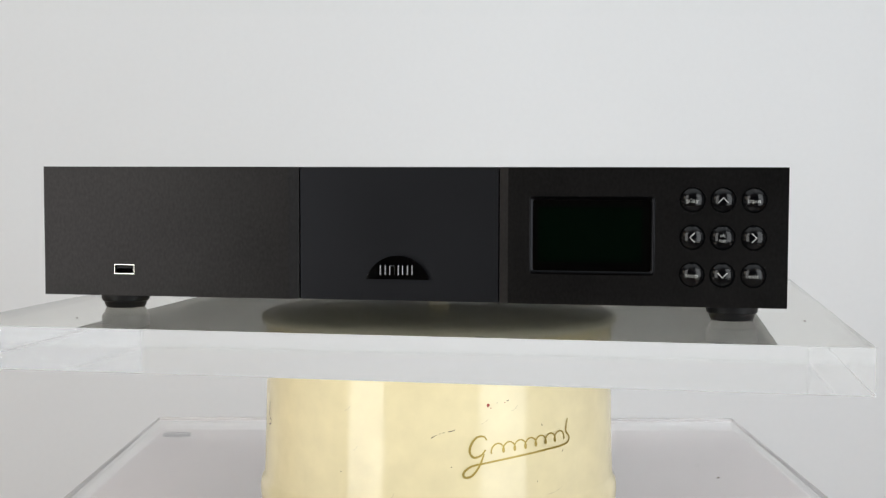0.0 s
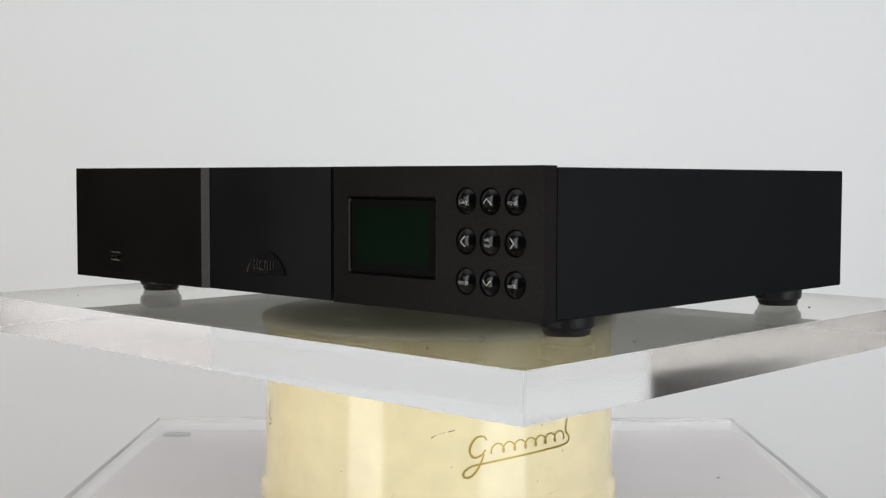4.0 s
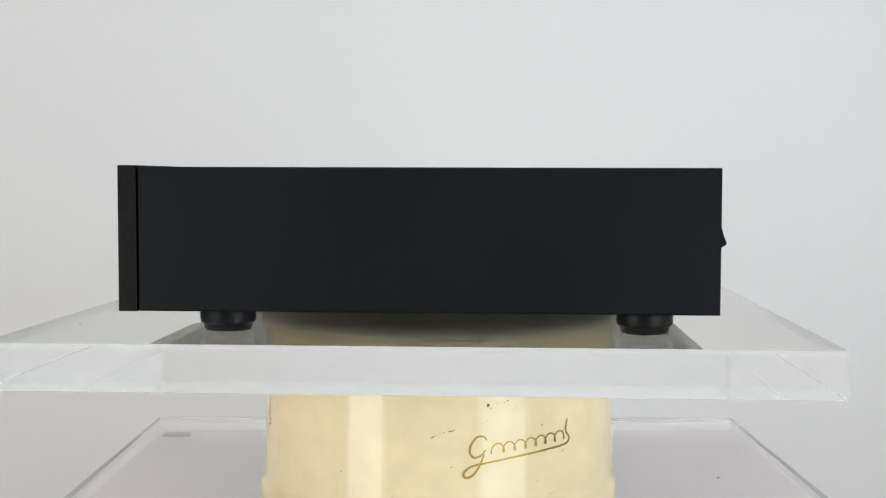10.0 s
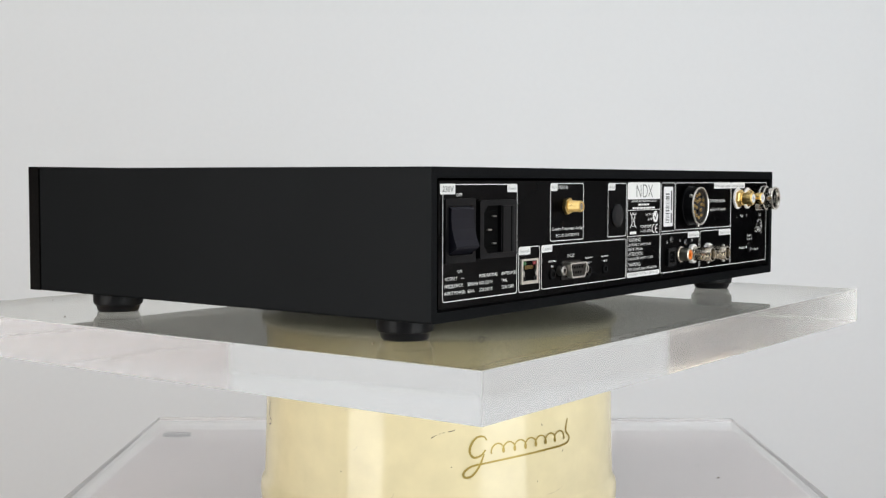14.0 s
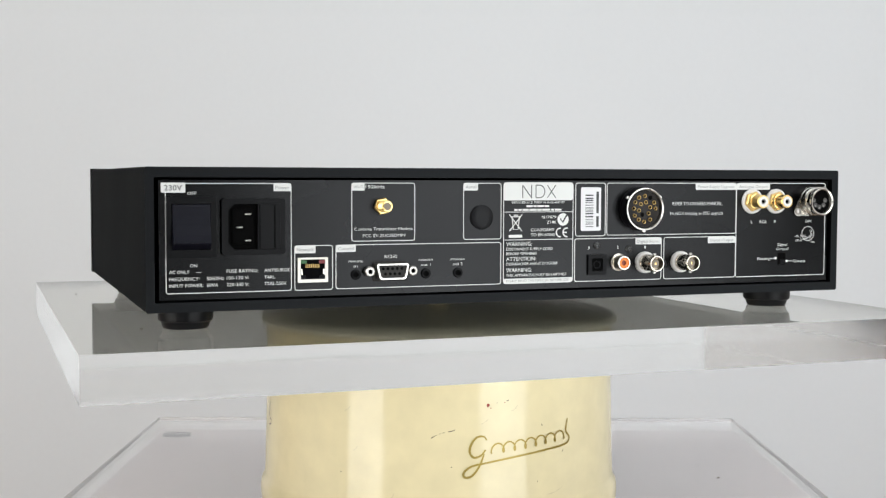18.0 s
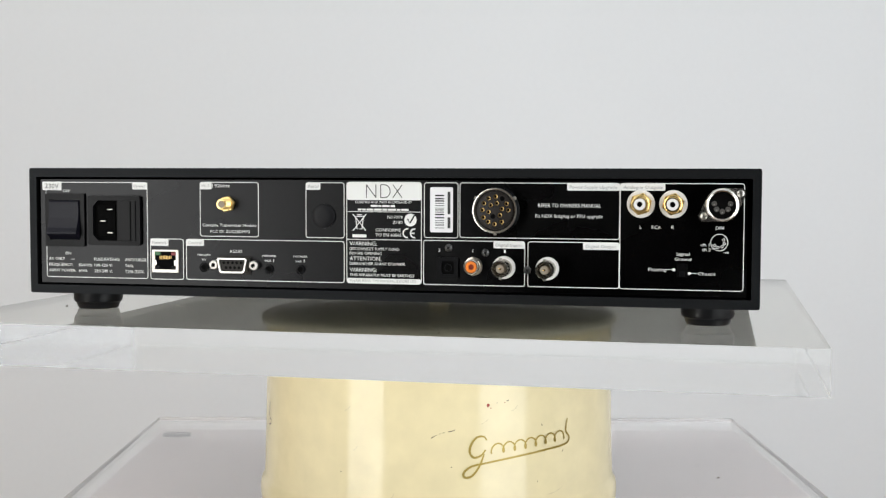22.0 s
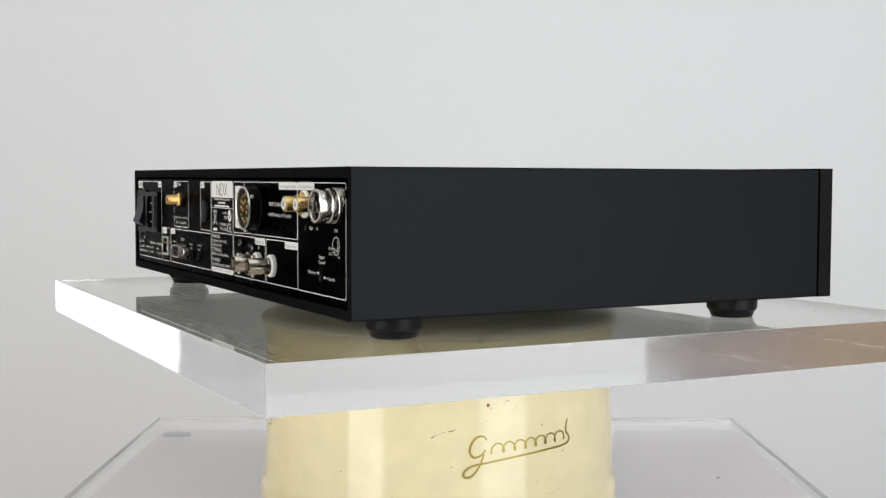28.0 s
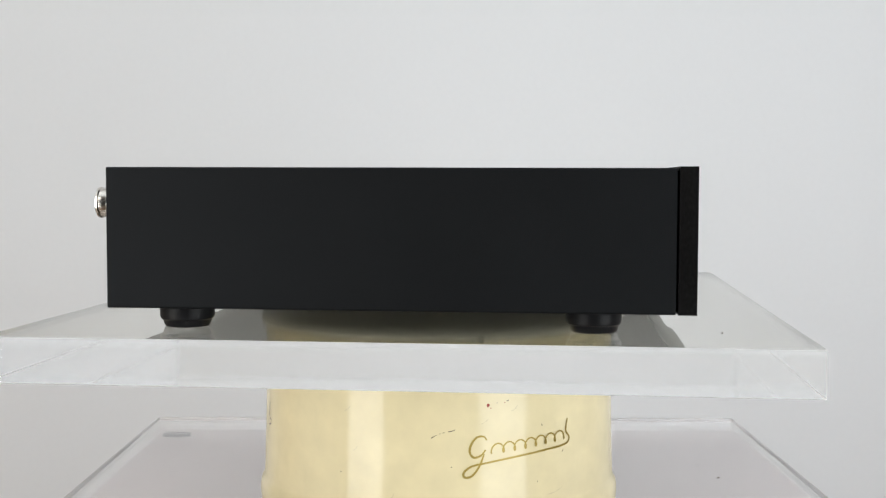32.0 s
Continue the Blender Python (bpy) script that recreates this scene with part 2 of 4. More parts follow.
def ring_line(bm, points, width, w0, w1, closed=True):
    """A flat line of the given width along points."""
    n = len(points)
    pairs = []
    for i, (u, v) in enumerate(points):
        a = points[(i - 1) % n] if closed or i else points[i]
        b = points[(i + 1) % n] if closed or i < n - 1 else points[i]
        d = Vector((b[0] - a[0], b[1] - a[1])).normalized()
        o = Vector((-d.y, d.x)) * width / 2
        pairs.append([bm.verts.new((u + s * o.x, v + s * o.y, w)) for s, w in ((1, w0), (1, w1), (-1, w1), (-1, w0))])
    for i in range(n if closed else n - 1):
        a, b = pairs[i], pairs[(i + 1) % n]
        for k in range(4):
            bm.faces.new((a[k], a[(k + 1) % 4], b[(k + 1) % 4], b[k]))
    if not closed:
        bm.faces.new(pairs[0])
        bm.faces.new(pairs[-1])
    return bm


def words(text, u, v, wide, high, material, parent, space, align="LEFT", spin=0.0, out=0.12, drape=None):
    """Raised lettering in the built-in face, fitted to a width and a capital height, centred on v."""
    curve = bpy.data.curves.new("lettering", "FONT")
    curve.body, curve.size, curve.resolution_u = text, 1.0, 2
    holder = bpy.data.objects.new("lettering", curve)
    scene.collection.objects.link(holder)
    bpy.context.view_layer.update()
    mesh = bpy.data.meshes.new_from_object(holder.evaluated_get(bpy.context.evaluated_depsgraph_get()))
    bpy.data.objects.remove(holder)
    bpy.data.curves.remove(curve)
    xs = [p.co.x for p in mesh.vertices]
    x0, x1 = min(xs), max(xs)
    sx = wide / (x1 - x0)
    sy = high / 0.70
    shift = {"LEFT": 0.0, "CENTER": -wide / 2, "RIGHT": -wide}[align]
    m = Matrix.Translation((u, v, 0.0 if drape else out)) @ Matrix.Rotation(spin, 4, "Z") @ Matrix.Translation((shift - x0 * sx, -high / 2, 0)) @ Matrix.Diagonal((sx, sy, 1, 1))
    mesh.transform(m)
    if drape:
        for p in mesh.vertices:
            p.co.z = drape(p.co.x, p.co.y)
    mesh.transform(space)
    mesh.materials.clear()
    mesh.materials.append(material)
    ob = new("lettering", mesh)
    ob.parent = parent
    return ob


def flat(name, outline, holes, material, parent, space, w0=0.0, w1=0.10, label=""):
    return part(name, put(sheet(bmesh.new(), outline, holes, w0, w1), space), material, parent, label)


# ---- the room ----
def slab_between(name, lo, hi, material, label, category):
    bm = block(bmesh.new(), *lo, *hi)
    return tagged(part(name, bm, material, None), label, category, kind="structure")


slab_between("wall_back", (-1.35, 0.95, -1.10), (1.85, 1.05, 1.50), WALL, "plain matt white painted wall behind the stand", "wall")
slab_between("wall_far", (-2.6, 1.06, -1.10), (2.6, 1.16, 1.50), MAUVE, "dark wall beside the white one", "wall")
slab_between("wall_left", (-2.10, -3.0, -1.10), (-2.0, 1.06, 1.50), ROOM, "dark wall of the room", "wall")
# Unseen boards, block and side wall, added to tone reflections in plate and screen.
slab_between("tan_reflector", (-1.995, 0.42, -1.10), (-1.90, 0.90, 1.50), TAN, "unseen tan board added to tint reflections in the plate edges", "panelling")
slab_between("reflector_board", (-1.995, -1.60, -1.10), (-1.95, 0.418, -0.14), PALE, "unseen pale board added to brighten reflections", "panelling")
slab_between("reflector_board", (-1.995, 0.902, -1.10), (-1.352, 1.055, 1.495), DADO, "unseen mauve-grey board added to tint reflections in the plate edges", "panelling")
slab_between("reflector_board", (2.55, -2.99, -1.10), (2.595, 1.055, -0.14), PALE, "unseen pale board added to brighten reflections", "panelling")
slab_between("reflector_board", (0.3, -2.995, -1.10), (2.545, -2.95, -0.14), PALE, "unseen pale board added to brighten reflections", "panelling")
slab_between("shelf", (-1.895, 0.80, -0.14), (-1.18, 0.898, 0.15), ROOM, "unseen dark block added to blacken the screen reflection", "shelf")
slab_between("high_reflector", (-1.995, -1.7, 0.14), (-1.96, -0.40, 1.20), PALE, "unseen pale board added high up to brighten reflections", "panelling")
slab_between("wall_side", (1.75, -0.40, -1.10), (1.85, 0.945, 1.50), ROSE_WHITE, "unseen warm white wall added to brighten reflections in the plate edges", "wall")
slab_between("wall_right", (2.6, -3.0, -1.10), (2.7, 1.06, 1.50), PALE, "plain pale wall of the room", "wall")
slab_between("wall_front", (-2.6, -3.1, -1.10), (2.6, -3.0, 1.50), ROOM, "plain dark wall closing the room", "wall")
slab_between("floor", (-2.7, -3.1, -1.20), (2.7, 1.16, -1.10), WOOD, "brown wooden floor", "floor")
slab_between("ceiling", (-2.7, -3.1, 1.50), (2.7, 1.16, 1.60), WALL, "plain white ceiling", "ceiling")

# ---- the stand ----
plinth = tagged(new("display_plinth"), "mauve-grey display plinth under a clear acrylic slab", "plinth")
plinth.location = (0.0, 0.0, -1.10)
SLAB_TOP, SLAB_LOW = -0.145, -0.168


def world_part(name, bm, material, parent, label="", smooth=False):
    """A part given in world metres, under a thing that is not at the origin."""
    put(bm, Matrix.Translation(-parent.location))
    return part(name, bm, material, parent, label, smooth)


world_part("body", block(bmesh.new(), -0.259, -0.287, -1.10, 0.2775, 0.290, SLAB_LOW - 0.003, 0.004), PLINTH, plinth)
slab = tagged(new("acrylic_slab"), "clear polished acrylic slab with rounded edges on the plinth", "slab")
slab.location = (0.0, 0.0, SLAB_LOW)
ob = world_part("sheet", block(bmesh.new(), -0.267, -0.30, SLAB_LOW, 0.2795, 0.313, SLAB_TOP, 0.0016, 2), HAZY, slab)
ob.visible_shadow = False
ob.data.materials.append(FROSTED)
for face in ob.data.polygons:
    if abs(face.normal.z) < 0.9:
        face.material_index = 1
for x in (-0.238,):
    world_part("pad", block(bmesh.new(), x - 0.012, 0.252, SLAB_LOW - 0.0028, x + 0.012, 0.264, SLAB_LOW - 0.0003, 0.001), RUBBER, slab, "small black rubber pad")

for x, y, r in ((0.205, 0.115, 0.0009), (0.213, 0.075, 0.0012), (-0.11, 0.20, 0.0007), (0.19, 0.27, 0.0008)):
    world_part("grit", lathe(bmesh.new(), [(0, SLAB_TOP), (r, SLAB_TOP), (0.8 * r, SLAB_TOP + 0.5 * r), (0, SLAB_TOP + 0.6 * r)], (x, y), 7), SCRATCH, slab, "speck of dark grit")
drum = tagged(new("cream_drum"), "round cream enamelled metal drum with gilt script, chipped at its foot", "drum")
drum.location = (0.0, 0.0, SLAB_TOP)
shape = [(0.0, -0.0362), (0.1150, -0.0362), (0.1181, -0.0363), (0.1186, -0.0368), (0.1188, -0.05), (0.1196, -0.09), (0.1204, -0.117), (0.1208, -0.120), (0.1224, -0.1225), (0.1231, -0.126), (0.1232, -0.131), (0.1228, -0.1355), (0.1212, -0.1395), (0.1185, -0.143), (0.116, SLAB_TOP), (0.0, SLAB_TOP)]
world_part("shell", lathe(bmesh.new(), shape, segments=128), CREAM, drum, "cream enamel shell with a rolled foot", True)
world_part("lid", lathe(bmesh.new(), [(0.0, -0.0300), (0.1080, -0.0300), (0.1145, -0.0303), (0.1190, -0.0312), (0.1216, -0.0326), (0.1226, -0.0342), (0.1222, -0.0358), (0.1205, -0.0368), (0.1186, -0.0371)], segments=128), CREAM_TOP, drum, "rubbed olive-cream lid with a rounded rim", True)
world_part("bearing", lathe(bmesh.new(), [(0.007, -0.0301), (0.0070, -0.0250), (0.0065, -0.0245), (0.0, -0.0244)], segments=64), CREAM, drum, "short cream bearing under the plate", True)


def on_drum(points, width, lift=0.00025):
    """A thin band that follows the drum's skin: points of (angle in degrees from the front, height, width factor)."""
    bm = bmesh.new()
    rows = []
    for i, (a, z, k) in enumerate(points):
        p, q = points[max(i - 1, 0)], points[min(i + 1, len(points) - 1)]
        d = Vector((radians(q[0] - p[0]) * 0.12, q[1] - p[1])).normalized()
        o = Vector((-d.y, d.x)) * width * k / 2
        row = []
        for s in (1, -1):
            aa, zz = radians(a) + s * o.x / 0.12, z + s * o.y
            r = 0.1188 + (0.0016 * max(0.0, -0.05 - zz) / 0.067) + lift
            row.append(bm.verts.new((r * math.sin(aa), -r * math.cos(aa), zz)))
        rows.append(row)
    for a, b in zip(rows, rows[1:]):
        bm.faces.new((a[0], a[1], b[1], b[0]))
    return bm


def smooth_path(keys, steps=6):
    """Catmull-Rom through (angle, height, width) keys."""
    keys = [Vector(k) for k in keys]
    out = []
    for i in range(len(keys) - 1):
        p0, p1, p2, p3 = keys[max(i - 1, 0)], keys[i], keys[i + 1], keys[min(i + 2, len(keys) - 1)]
        for j in range(steps):
            t = j / steps
            out.append(0.5 * (2 * p1 + (p2 - p0) * t + (2 * p0 - 5 * p1 + 4 * p2 - p3) * t * t + (3 * p1 - p0 - 3 * p2 + p3) * t ** 3))
    out.append(keys[-1])
    return [tuple(p) for p in out]


# Gilt swash and plain scrollwork on the drum
SWASH = [(42.35, -0.0676, 0.7), (41.59, -0.0751, 1), (42.98, -0.0793, 1), (41.42, -0.0834, 1), (32.46, -0.0852, 1), (21.66, -0.0875, 1), (12.74, -0.0901, 1), (9.24, -0.0917, 1.1), (7.17, -0.0953, 1.2), (7.62, -0.098, 1.2), (9.62, -0.0972, 1.1), (11.8, -0.0916, 1), (13.22, -0.0841, 0.8)]
BOWL = [(14.01, -0.0759, 0.7), (13.14, -0.0736, 0.9), (11.03, -0.074, 1.1), (9.32, -0.0784, 1.2), (9.01, -0.0831, 1.2), (10.24, -0.0861, 1.1), (12.27, -0.085, 0.9), (13.69, -0.0816, 0.8)]
SCROLL = [(15.6 + 25.0 * k / 112 - 0.95 * math.sin(math.pi * k / 8), -0.0814 + 0.0042 * k / 112 - 0.0029 * math.cos(math.pi * k / 8)) for k in range(113)]
for name, keys, wide in (("gilt_swash", SWASH, 0.0012), ("gilt_loop", BOWL, 0.0012), ("gilt_scroll", [(a, z, 0.9) for a, z in SCROLL], 0.0010)):
    world_part(name, on_drum(smooth_path(keys), wide), GILT, drum, "worn gilt line")
for keys in ([(-69.5, -0.066), (-70.6, -0.0757)], [(-69.4, -0.0765), (-67.6, -0.0775), (-67.9, -0.080), (-70.3, -0.0814)]):
    world_part("gilt_line", on_drum([(a, z, 1.0) for a, z in keys], 0.0011), SCRATCH, drum, "dark worn line")
# Scratches, chips and spots
for keys in ([(-2.2, -0.074), (-1.5, -0.0731), (-0.68, -0.0722)], [(0.08, -0.0714), (0.5, -0.0713)], [(1.1, -0.0709), (1.59, -0.0706)], [(2.73, -0.0701), (3.9, -0.0697), (4.64, -0.0690)], [(40.2, -0.0868), (39.9, -0.0880)], [(32.0, -0.0686), (32.2, -0.0700)]):
    world_part("scratch", on_drum([(a, z, 1.0) for a, z in keys], 0.00045), SCRATCH, drum)


def chip(angle, z, wide, high, material):
    """A ragged paint chip."""
    bm = bmesh.new()
    n = 14
    ring = []
    for i in range(n):
        k = random.uniform(0.6, 1.1)
        a = radians(angle) + k * wide / 0.12 * math.cos(2 * math.pi * i / n)
        zz = z + k * high * math.sin(2 * math.pi * i / n)
        if zz > -0.119:
            r = 0.1188 + 0.0016 * max(0.0, -0.05 - zz) / 0.067
        else:
            hs = [(-0.117, 0.1204), (-0.120, 0.1208), (-0.1225, 0.1224), (-0.126, 0.1231), (-0.131, 0.1232), (-0.1355, 0.1228), (-0.1395, 0.1212), (-0.143, 0.1185)]
            r = next((p[1] + (q[1] - p[1]) * (zz - p[0]) / (q[0] - p[0]) for p, q in zip(hs, hs[1:]) if q[0] <= zz <= p[0]), 0.1185)
        r += 0.0003
        ring.append(bm.verts.new((r * math.sin(a), -r * math.cos(a), zz)))
    bm.faces.new(ring)
    world_part("paint_chip", bm, material, drum)


for spot in ((14.43, -0.0547, 0.0010, 0.0013, RED_SPOT), (15.3, -0.0565, 0.0004, 0.0004, RED_SPOT), (20.5, -0.0524, 0.0009, 0.0003, SCRATCH), (19.6, -0.0535, 0.0004, 0.0003, RED_SPOT), (17.2, -0.0536, 0.0003, 0.0003, SCRATCH), (3.66, -0.0916, 0.00035, 0.00035, SCRATCH), (-30.0, -0.098, 0.0005, 0.0003, SCRATCH), (30.3, -0.104, 0.0003, 0.0003, SCRATCH), (-68.0, -0.1350, 0.0026, 0.0022, RED_SPOT), (-64.0, -0.1362, 0.0030, 0.0008, RED_SPOT), (69.0, -0.1348, 0.0030, 0.0022, SCRATCH), (64.0, -0.1362, 0.0036, 0.0008, SCRATCH)):
    chip(*spot)
# A small dark eyelet in the rim
bm = put(lathe(bmesh.new(), [(0.0021, 0.0), (0.0021, 0.0005), (0.0017, 0.0006), (0.0012, 0.0005), (0.0012, 0.0)], (0, 0), 24), Matrix.Rotation(radians(11.9), 4, "Z") @ Matrix.Translation((0, -0.1225, -0.0354)) @ Matrix.Rotation(radians(90), 4, "X"))
world_part("eyelet", bm, GROOVE, drum, "small dark ring in the rim")
# Grey smears on the enamel
for a, z, span in ((21.5, -0.0590, 2.2), (-29, -0.0600, 2.0), (12, -0.0660, 2.6), (-26, -0.0840, 1.6), (34, -0.1130, 6.0), (-14, -0.1115, 1.0)):
    world_part("smear", on_drum([(a + span * k / 4, z + 0.0002 * k * k, 0.3 + 0.5 * (k % 2)) for k in range(5)], 0.0007), SMEAR, drum)


# ---- the turning plate ----
table = tagged(new("acrylic_turntable"), "thick clear acrylic turning plate on the cream drum", "turntable")
ob = part("plate", block(bmesh.new(), -0.25, -0.213, -0.0243, 0.25, 0.213, 0.0, 0.00016, 1), WORN_ACRYLIC, table)
ob.visible_shadow = False
ob.data.materials.append(ACRYLIC_EDGE)
ob.data.materials.append(ARRIS)
for face in ob.data.polygons:
    if max(abs(c) for c in face.normal) < 0.9:
        face.material_index = 2
    elif abs(face.normal.z) < 0.5:
        face.material_index = 1
for x, y, r in ((-0.19, -0.17, 0.0007), (0.21, 0.12, 0.0009), (0.17, -0.19, 0.0006), (-0.05, 0.195, 0.0007), (0.228, -0.10, 0.0007)):
    bm = lathe(bmesh.new(), [(0, 0.0), (r, 0.0), (0.8 * r, 0.5 * r), (0, 0.6 * r)], (x, y), 7, r * 900)
    part("grit", bm, SCRATCH, table, "speck of dark grit")
for k in range(14):
    x, y, a, long = random.uniform(-0.19, 0.19), random.uniform(-0.16, 0.16), random.uniform(-1.2, 1.2), random.uniform(0.004, 0.013)
    bm = block(bmesh.new(), -long / 2, -0.00006, 0.0, long / 2, 0.00006, 0.00004)
    bmesh.ops.transform(bm, matrix=Matrix.Translation((x, y, 0)) @ Matrix.Rotation(a, 4, "Z"), verts=bm.verts)
    part("scratch", bm, SCUFF, table, "fine pale scratch")
PLATE_AT = (0.0064, -0.0012)

# ---- the audio player ----
player = tagged(new("audio_player"), "flat black network audio player with green screen and nine round buttons", "audio player")
PLAYER_AT = (0.0038, 0.0007)
LOW, TOP = 12.2, 88.5
CASE_TOP = 87.7

bm = sheet(bmesh.new(), rounded(-215, LOW, 215, CASE_TOP, 1.2, 3), [rounded(-210.4, 17.3, 210.4, 82.3, 0.6, 2)], 1.5, 1.5 - 301.0)
part("sleeve", put(bm, BACK), POWDER, player, "satin black powder-coated metal sleeve")
bm = block(bmesh.new(), -213.5, 14.0, -11.2, 213.5, 86.4, -9.3)
part("bulkhead", put(bm, FRONT), GROOVE, player)


def prism(bm, outline, v0, v1):
    """An outline of (right, out) pulled upwards."""
    a = [bm.verts.new((u, v0, w)) for u, w in outline]
    b = [bm.verts.new((u, v1, w)) for u, w in outline]
    n = len(a)
    for i in range(n):
        bm.faces.new((a[i], a[(i + 1) % n], b[(i + 1) % n], b[i]))
    bm.faces.new(a)
    bm.faces.new(b)
    return bm


EDGE = 63.6
bm = sheet(bmesh.new(), rounded(-215.4, LOW, -EDGE, TOP), [rounded(-171.9, 24.8, -158.7, 30.9, 0.5, 2)], 0.0, -9.6)
prism(bm, [(-EDGE, 0.0), (-58.2, -2.7), (-58.2, -9.6), (-EDGE, -9.6)], LOW, TOP)
left = part("fascia_panel", put(bm, FRONT), BRUSHED, player, "brushed black aluminium panel with a bevelled edge")
bm = prism(bmesh.new(), [(-57.4, -2.75), (57.8, -2.75), (57.8, -9.6), (-57.4, -9.6)], LOW, TOP)
centre = part("fascia_panel", put(bm, FRONT), SATIN, player, "smooth black centre panel set back between the others")
COLS, ROWS = (164.7, 180.9, 197.4), (70.7, 50.3, 29.9)
holes = [rounded(75.7, 29.2, 144.3, 72.2, 2.0, 4)] + [circle(u, v, 7.15) for u in COLS for v in ROWS]
bm = sheet(bmesh.new(), rounded(EDGE, LOW, 215.4, TOP), holes, 0.0, -9.6)
prism(bm, [(EDGE, 0.0), (58.6, -2.7), (58.6, -9.6), (EDGE, -9.6)], LOW, TOP)
right = part("fascia_panel", put(bm, FRONT), BRUSHED, player, "brushed black aluminium panel with screen and button openings")

# Screen
bm = bmesh.new()
lips = [[bm.verts.new((u, v, w)) for u, v in rounded(75.5 + d, 29.0 + d, 144.5 - d, 72.4 - d, 2.2 - 0.4 * d, 4)] for d, w in ((0.0, -0.9), (0.0, 0.15), (0.35, 0.35), (0.75, 0.30), (2.0, -0.78))]
for a, c in zip(lips, lips[1:]):
    for k in range(len(a)):
        bm.faces.new((a[k], a[(k + 1) % len(a)], c[(k + 1) % len(a)], c[k]))
screen = part("screen_bezel", put(bm, FRONT), BEZEL, player, "thin shiny black bezel round the screen", True)
flat("screen_glass", rounded(76.9, 30.4, 143.1, 71.1, 1.0, 3), [], SCREEN_EDGE, screen, FRONT, -1.6, -0.8, "dark glass margin of the screen")
flat("display", rounded(80.6, 36.0, 137.6, 66.3, 0.3, 2), [], SCREEN, screen, FRONT, -0.82, -0.76, "dark green display")

# Buttons
LEGENDS = (("play", "up", "input"), ("left", "ok", "right"), ("stop", "down", "exit"))
DOME = [(6.7, -4.0), (6.7, -0.5)] + [(8.6 * math.sin(radians(a)), 8.6 * math.cos(radians(a)) - 5.9) for a in (49, 44, 39, 34, 30, 26, 22, 18, 14, 10, 6, 3, 0)]


def dome_height(r):
    pts = DOME[::-1]
    return next((p[1] + (q[1] - p[1]) * (r - p[0]) / (q[0] - p[0]) for p, q in zip(pts, pts[1:]) if p[0] <= r <= q[0] and q[0] > p[0]), 0.3)


for j, v in enumerate(ROWS):
    for i, u in enumerate(COLS):
        what = LEGENDS[j][i]
        cap = part("button", put(lathe(bmesh.new(), DOME, (u, v), 40), FRONT), GLOSS, player, "glossy black domed round button with pale legend", True)
        part("collar", put(lathe(bmesh.new(), [(7.12, -0.6), (7.12, 0.03), (6.95, 0.06), (6.76, 0.0), (6.76, -0.6)], (u, v), 36), FRONT), GROOVE, cap, "", True)

        def drape(a, c, u=u, v=v):
            return dome_height(math.hypot(a - u, c - v)) + 0.06
        if what in ("up", "down", "left", "right"):
            d = {"up": (0, 1), "down": (0, -1), "left": (-1, 0), "right": (1, 0)}[what]
            arrow = [(u + d[0] * a + d[1] * c, v + d[1] * a + d[0] * c) for a, c in ((-1.3, -2.6), (0.0, -1.3), (1.3, 0.0), (0.0, 1.3), (-1.3, 2.6))]
            bm = ring_line(bmesh.new(), arrow, 0.62, -0.05, 0.05, False)
            for p in bm.verts:
                p.co.z += drape(p.co.x, p.co.y)
            part("arrow", put(bm, FRONT), LEGEND, cap)
        elif what == "ok":
            words("ok", u, v + 1.45, 3.2, 1.9, LEGEND, cap, FRONT, "CENTER", drape=drape)
            words("list", u, v - 1.45, 3.4, 1.9, LEGEND, cap, FRONT, "CENTER", drape=drape)
        else:
            words(what, u, v - 0.2, 6.8 if what != "exit" else 5.2, 2.3, LEGEND, cap, FRONT, "CENTER", drape=drape)

# Emblem: a chrome half-moon with plain bars
MOON, HALF = 0.2, 18.2
ARC = [(MOON + 1.0546 * HALF * math.cos(radians(a)), 24.9 + 13.1 * (19.3 * math.sin(radians(a)) - 6.13) / 13.17) for a in [18.52 + 142.96 * k / 30 for k in range(31)]]


def swell(u, v):
    """How far the half-moon stands out: a gentle bulge across and down."""
    return -1.0 + 0.62 * max(0.0, 1 - ((u - MOON) / 21.0) ** 2) * max(0.2, 1 - ((v - 25.0) / 17.0) ** 2)


bm = bmesh.new()
rows = []
for t in (0.0, 0.2, 0.4, 0.6, 0.75, 0.85, 0.90, 0.94, 0.97, 0.99, 1.0):
    ring = [bm.verts.new((MOON + (u - MOON) * (0.04 + 0.96 * t), 24.9 + (v - 24.9) * t, 0)) for u, v in ARC]
    for p in ring:
        p.co.z = swell(p.co.x, p.co.y) - 0.06 * (max(0.0, t - 0.85) / 0.15) ** 2.5
    rows.append(ring)
skirt = [bm.verts.new((p.co.x, p.co.y, -2.74)) for p in rows[-1]]
for a, c in list(zip(rows, rows[1:])) + [(rows[-1], skirt)]:
    for k in range(len(ARC) - 1):
        bm.faces.new((a[k], a[k + 1], c[k + 1], c[k]))
emblem = part("emblem", put(bm, FRONT), CHROME, player, "chrome half-moon emblem with raised bars", True)
part("rim", put(ring_line(bmesh.new(), [(MOON - HALF, 24.8), (MOON + HALF, 24.8)], 0.6, -2.7, -0.95, False), FRONT), CHROME, emblem)
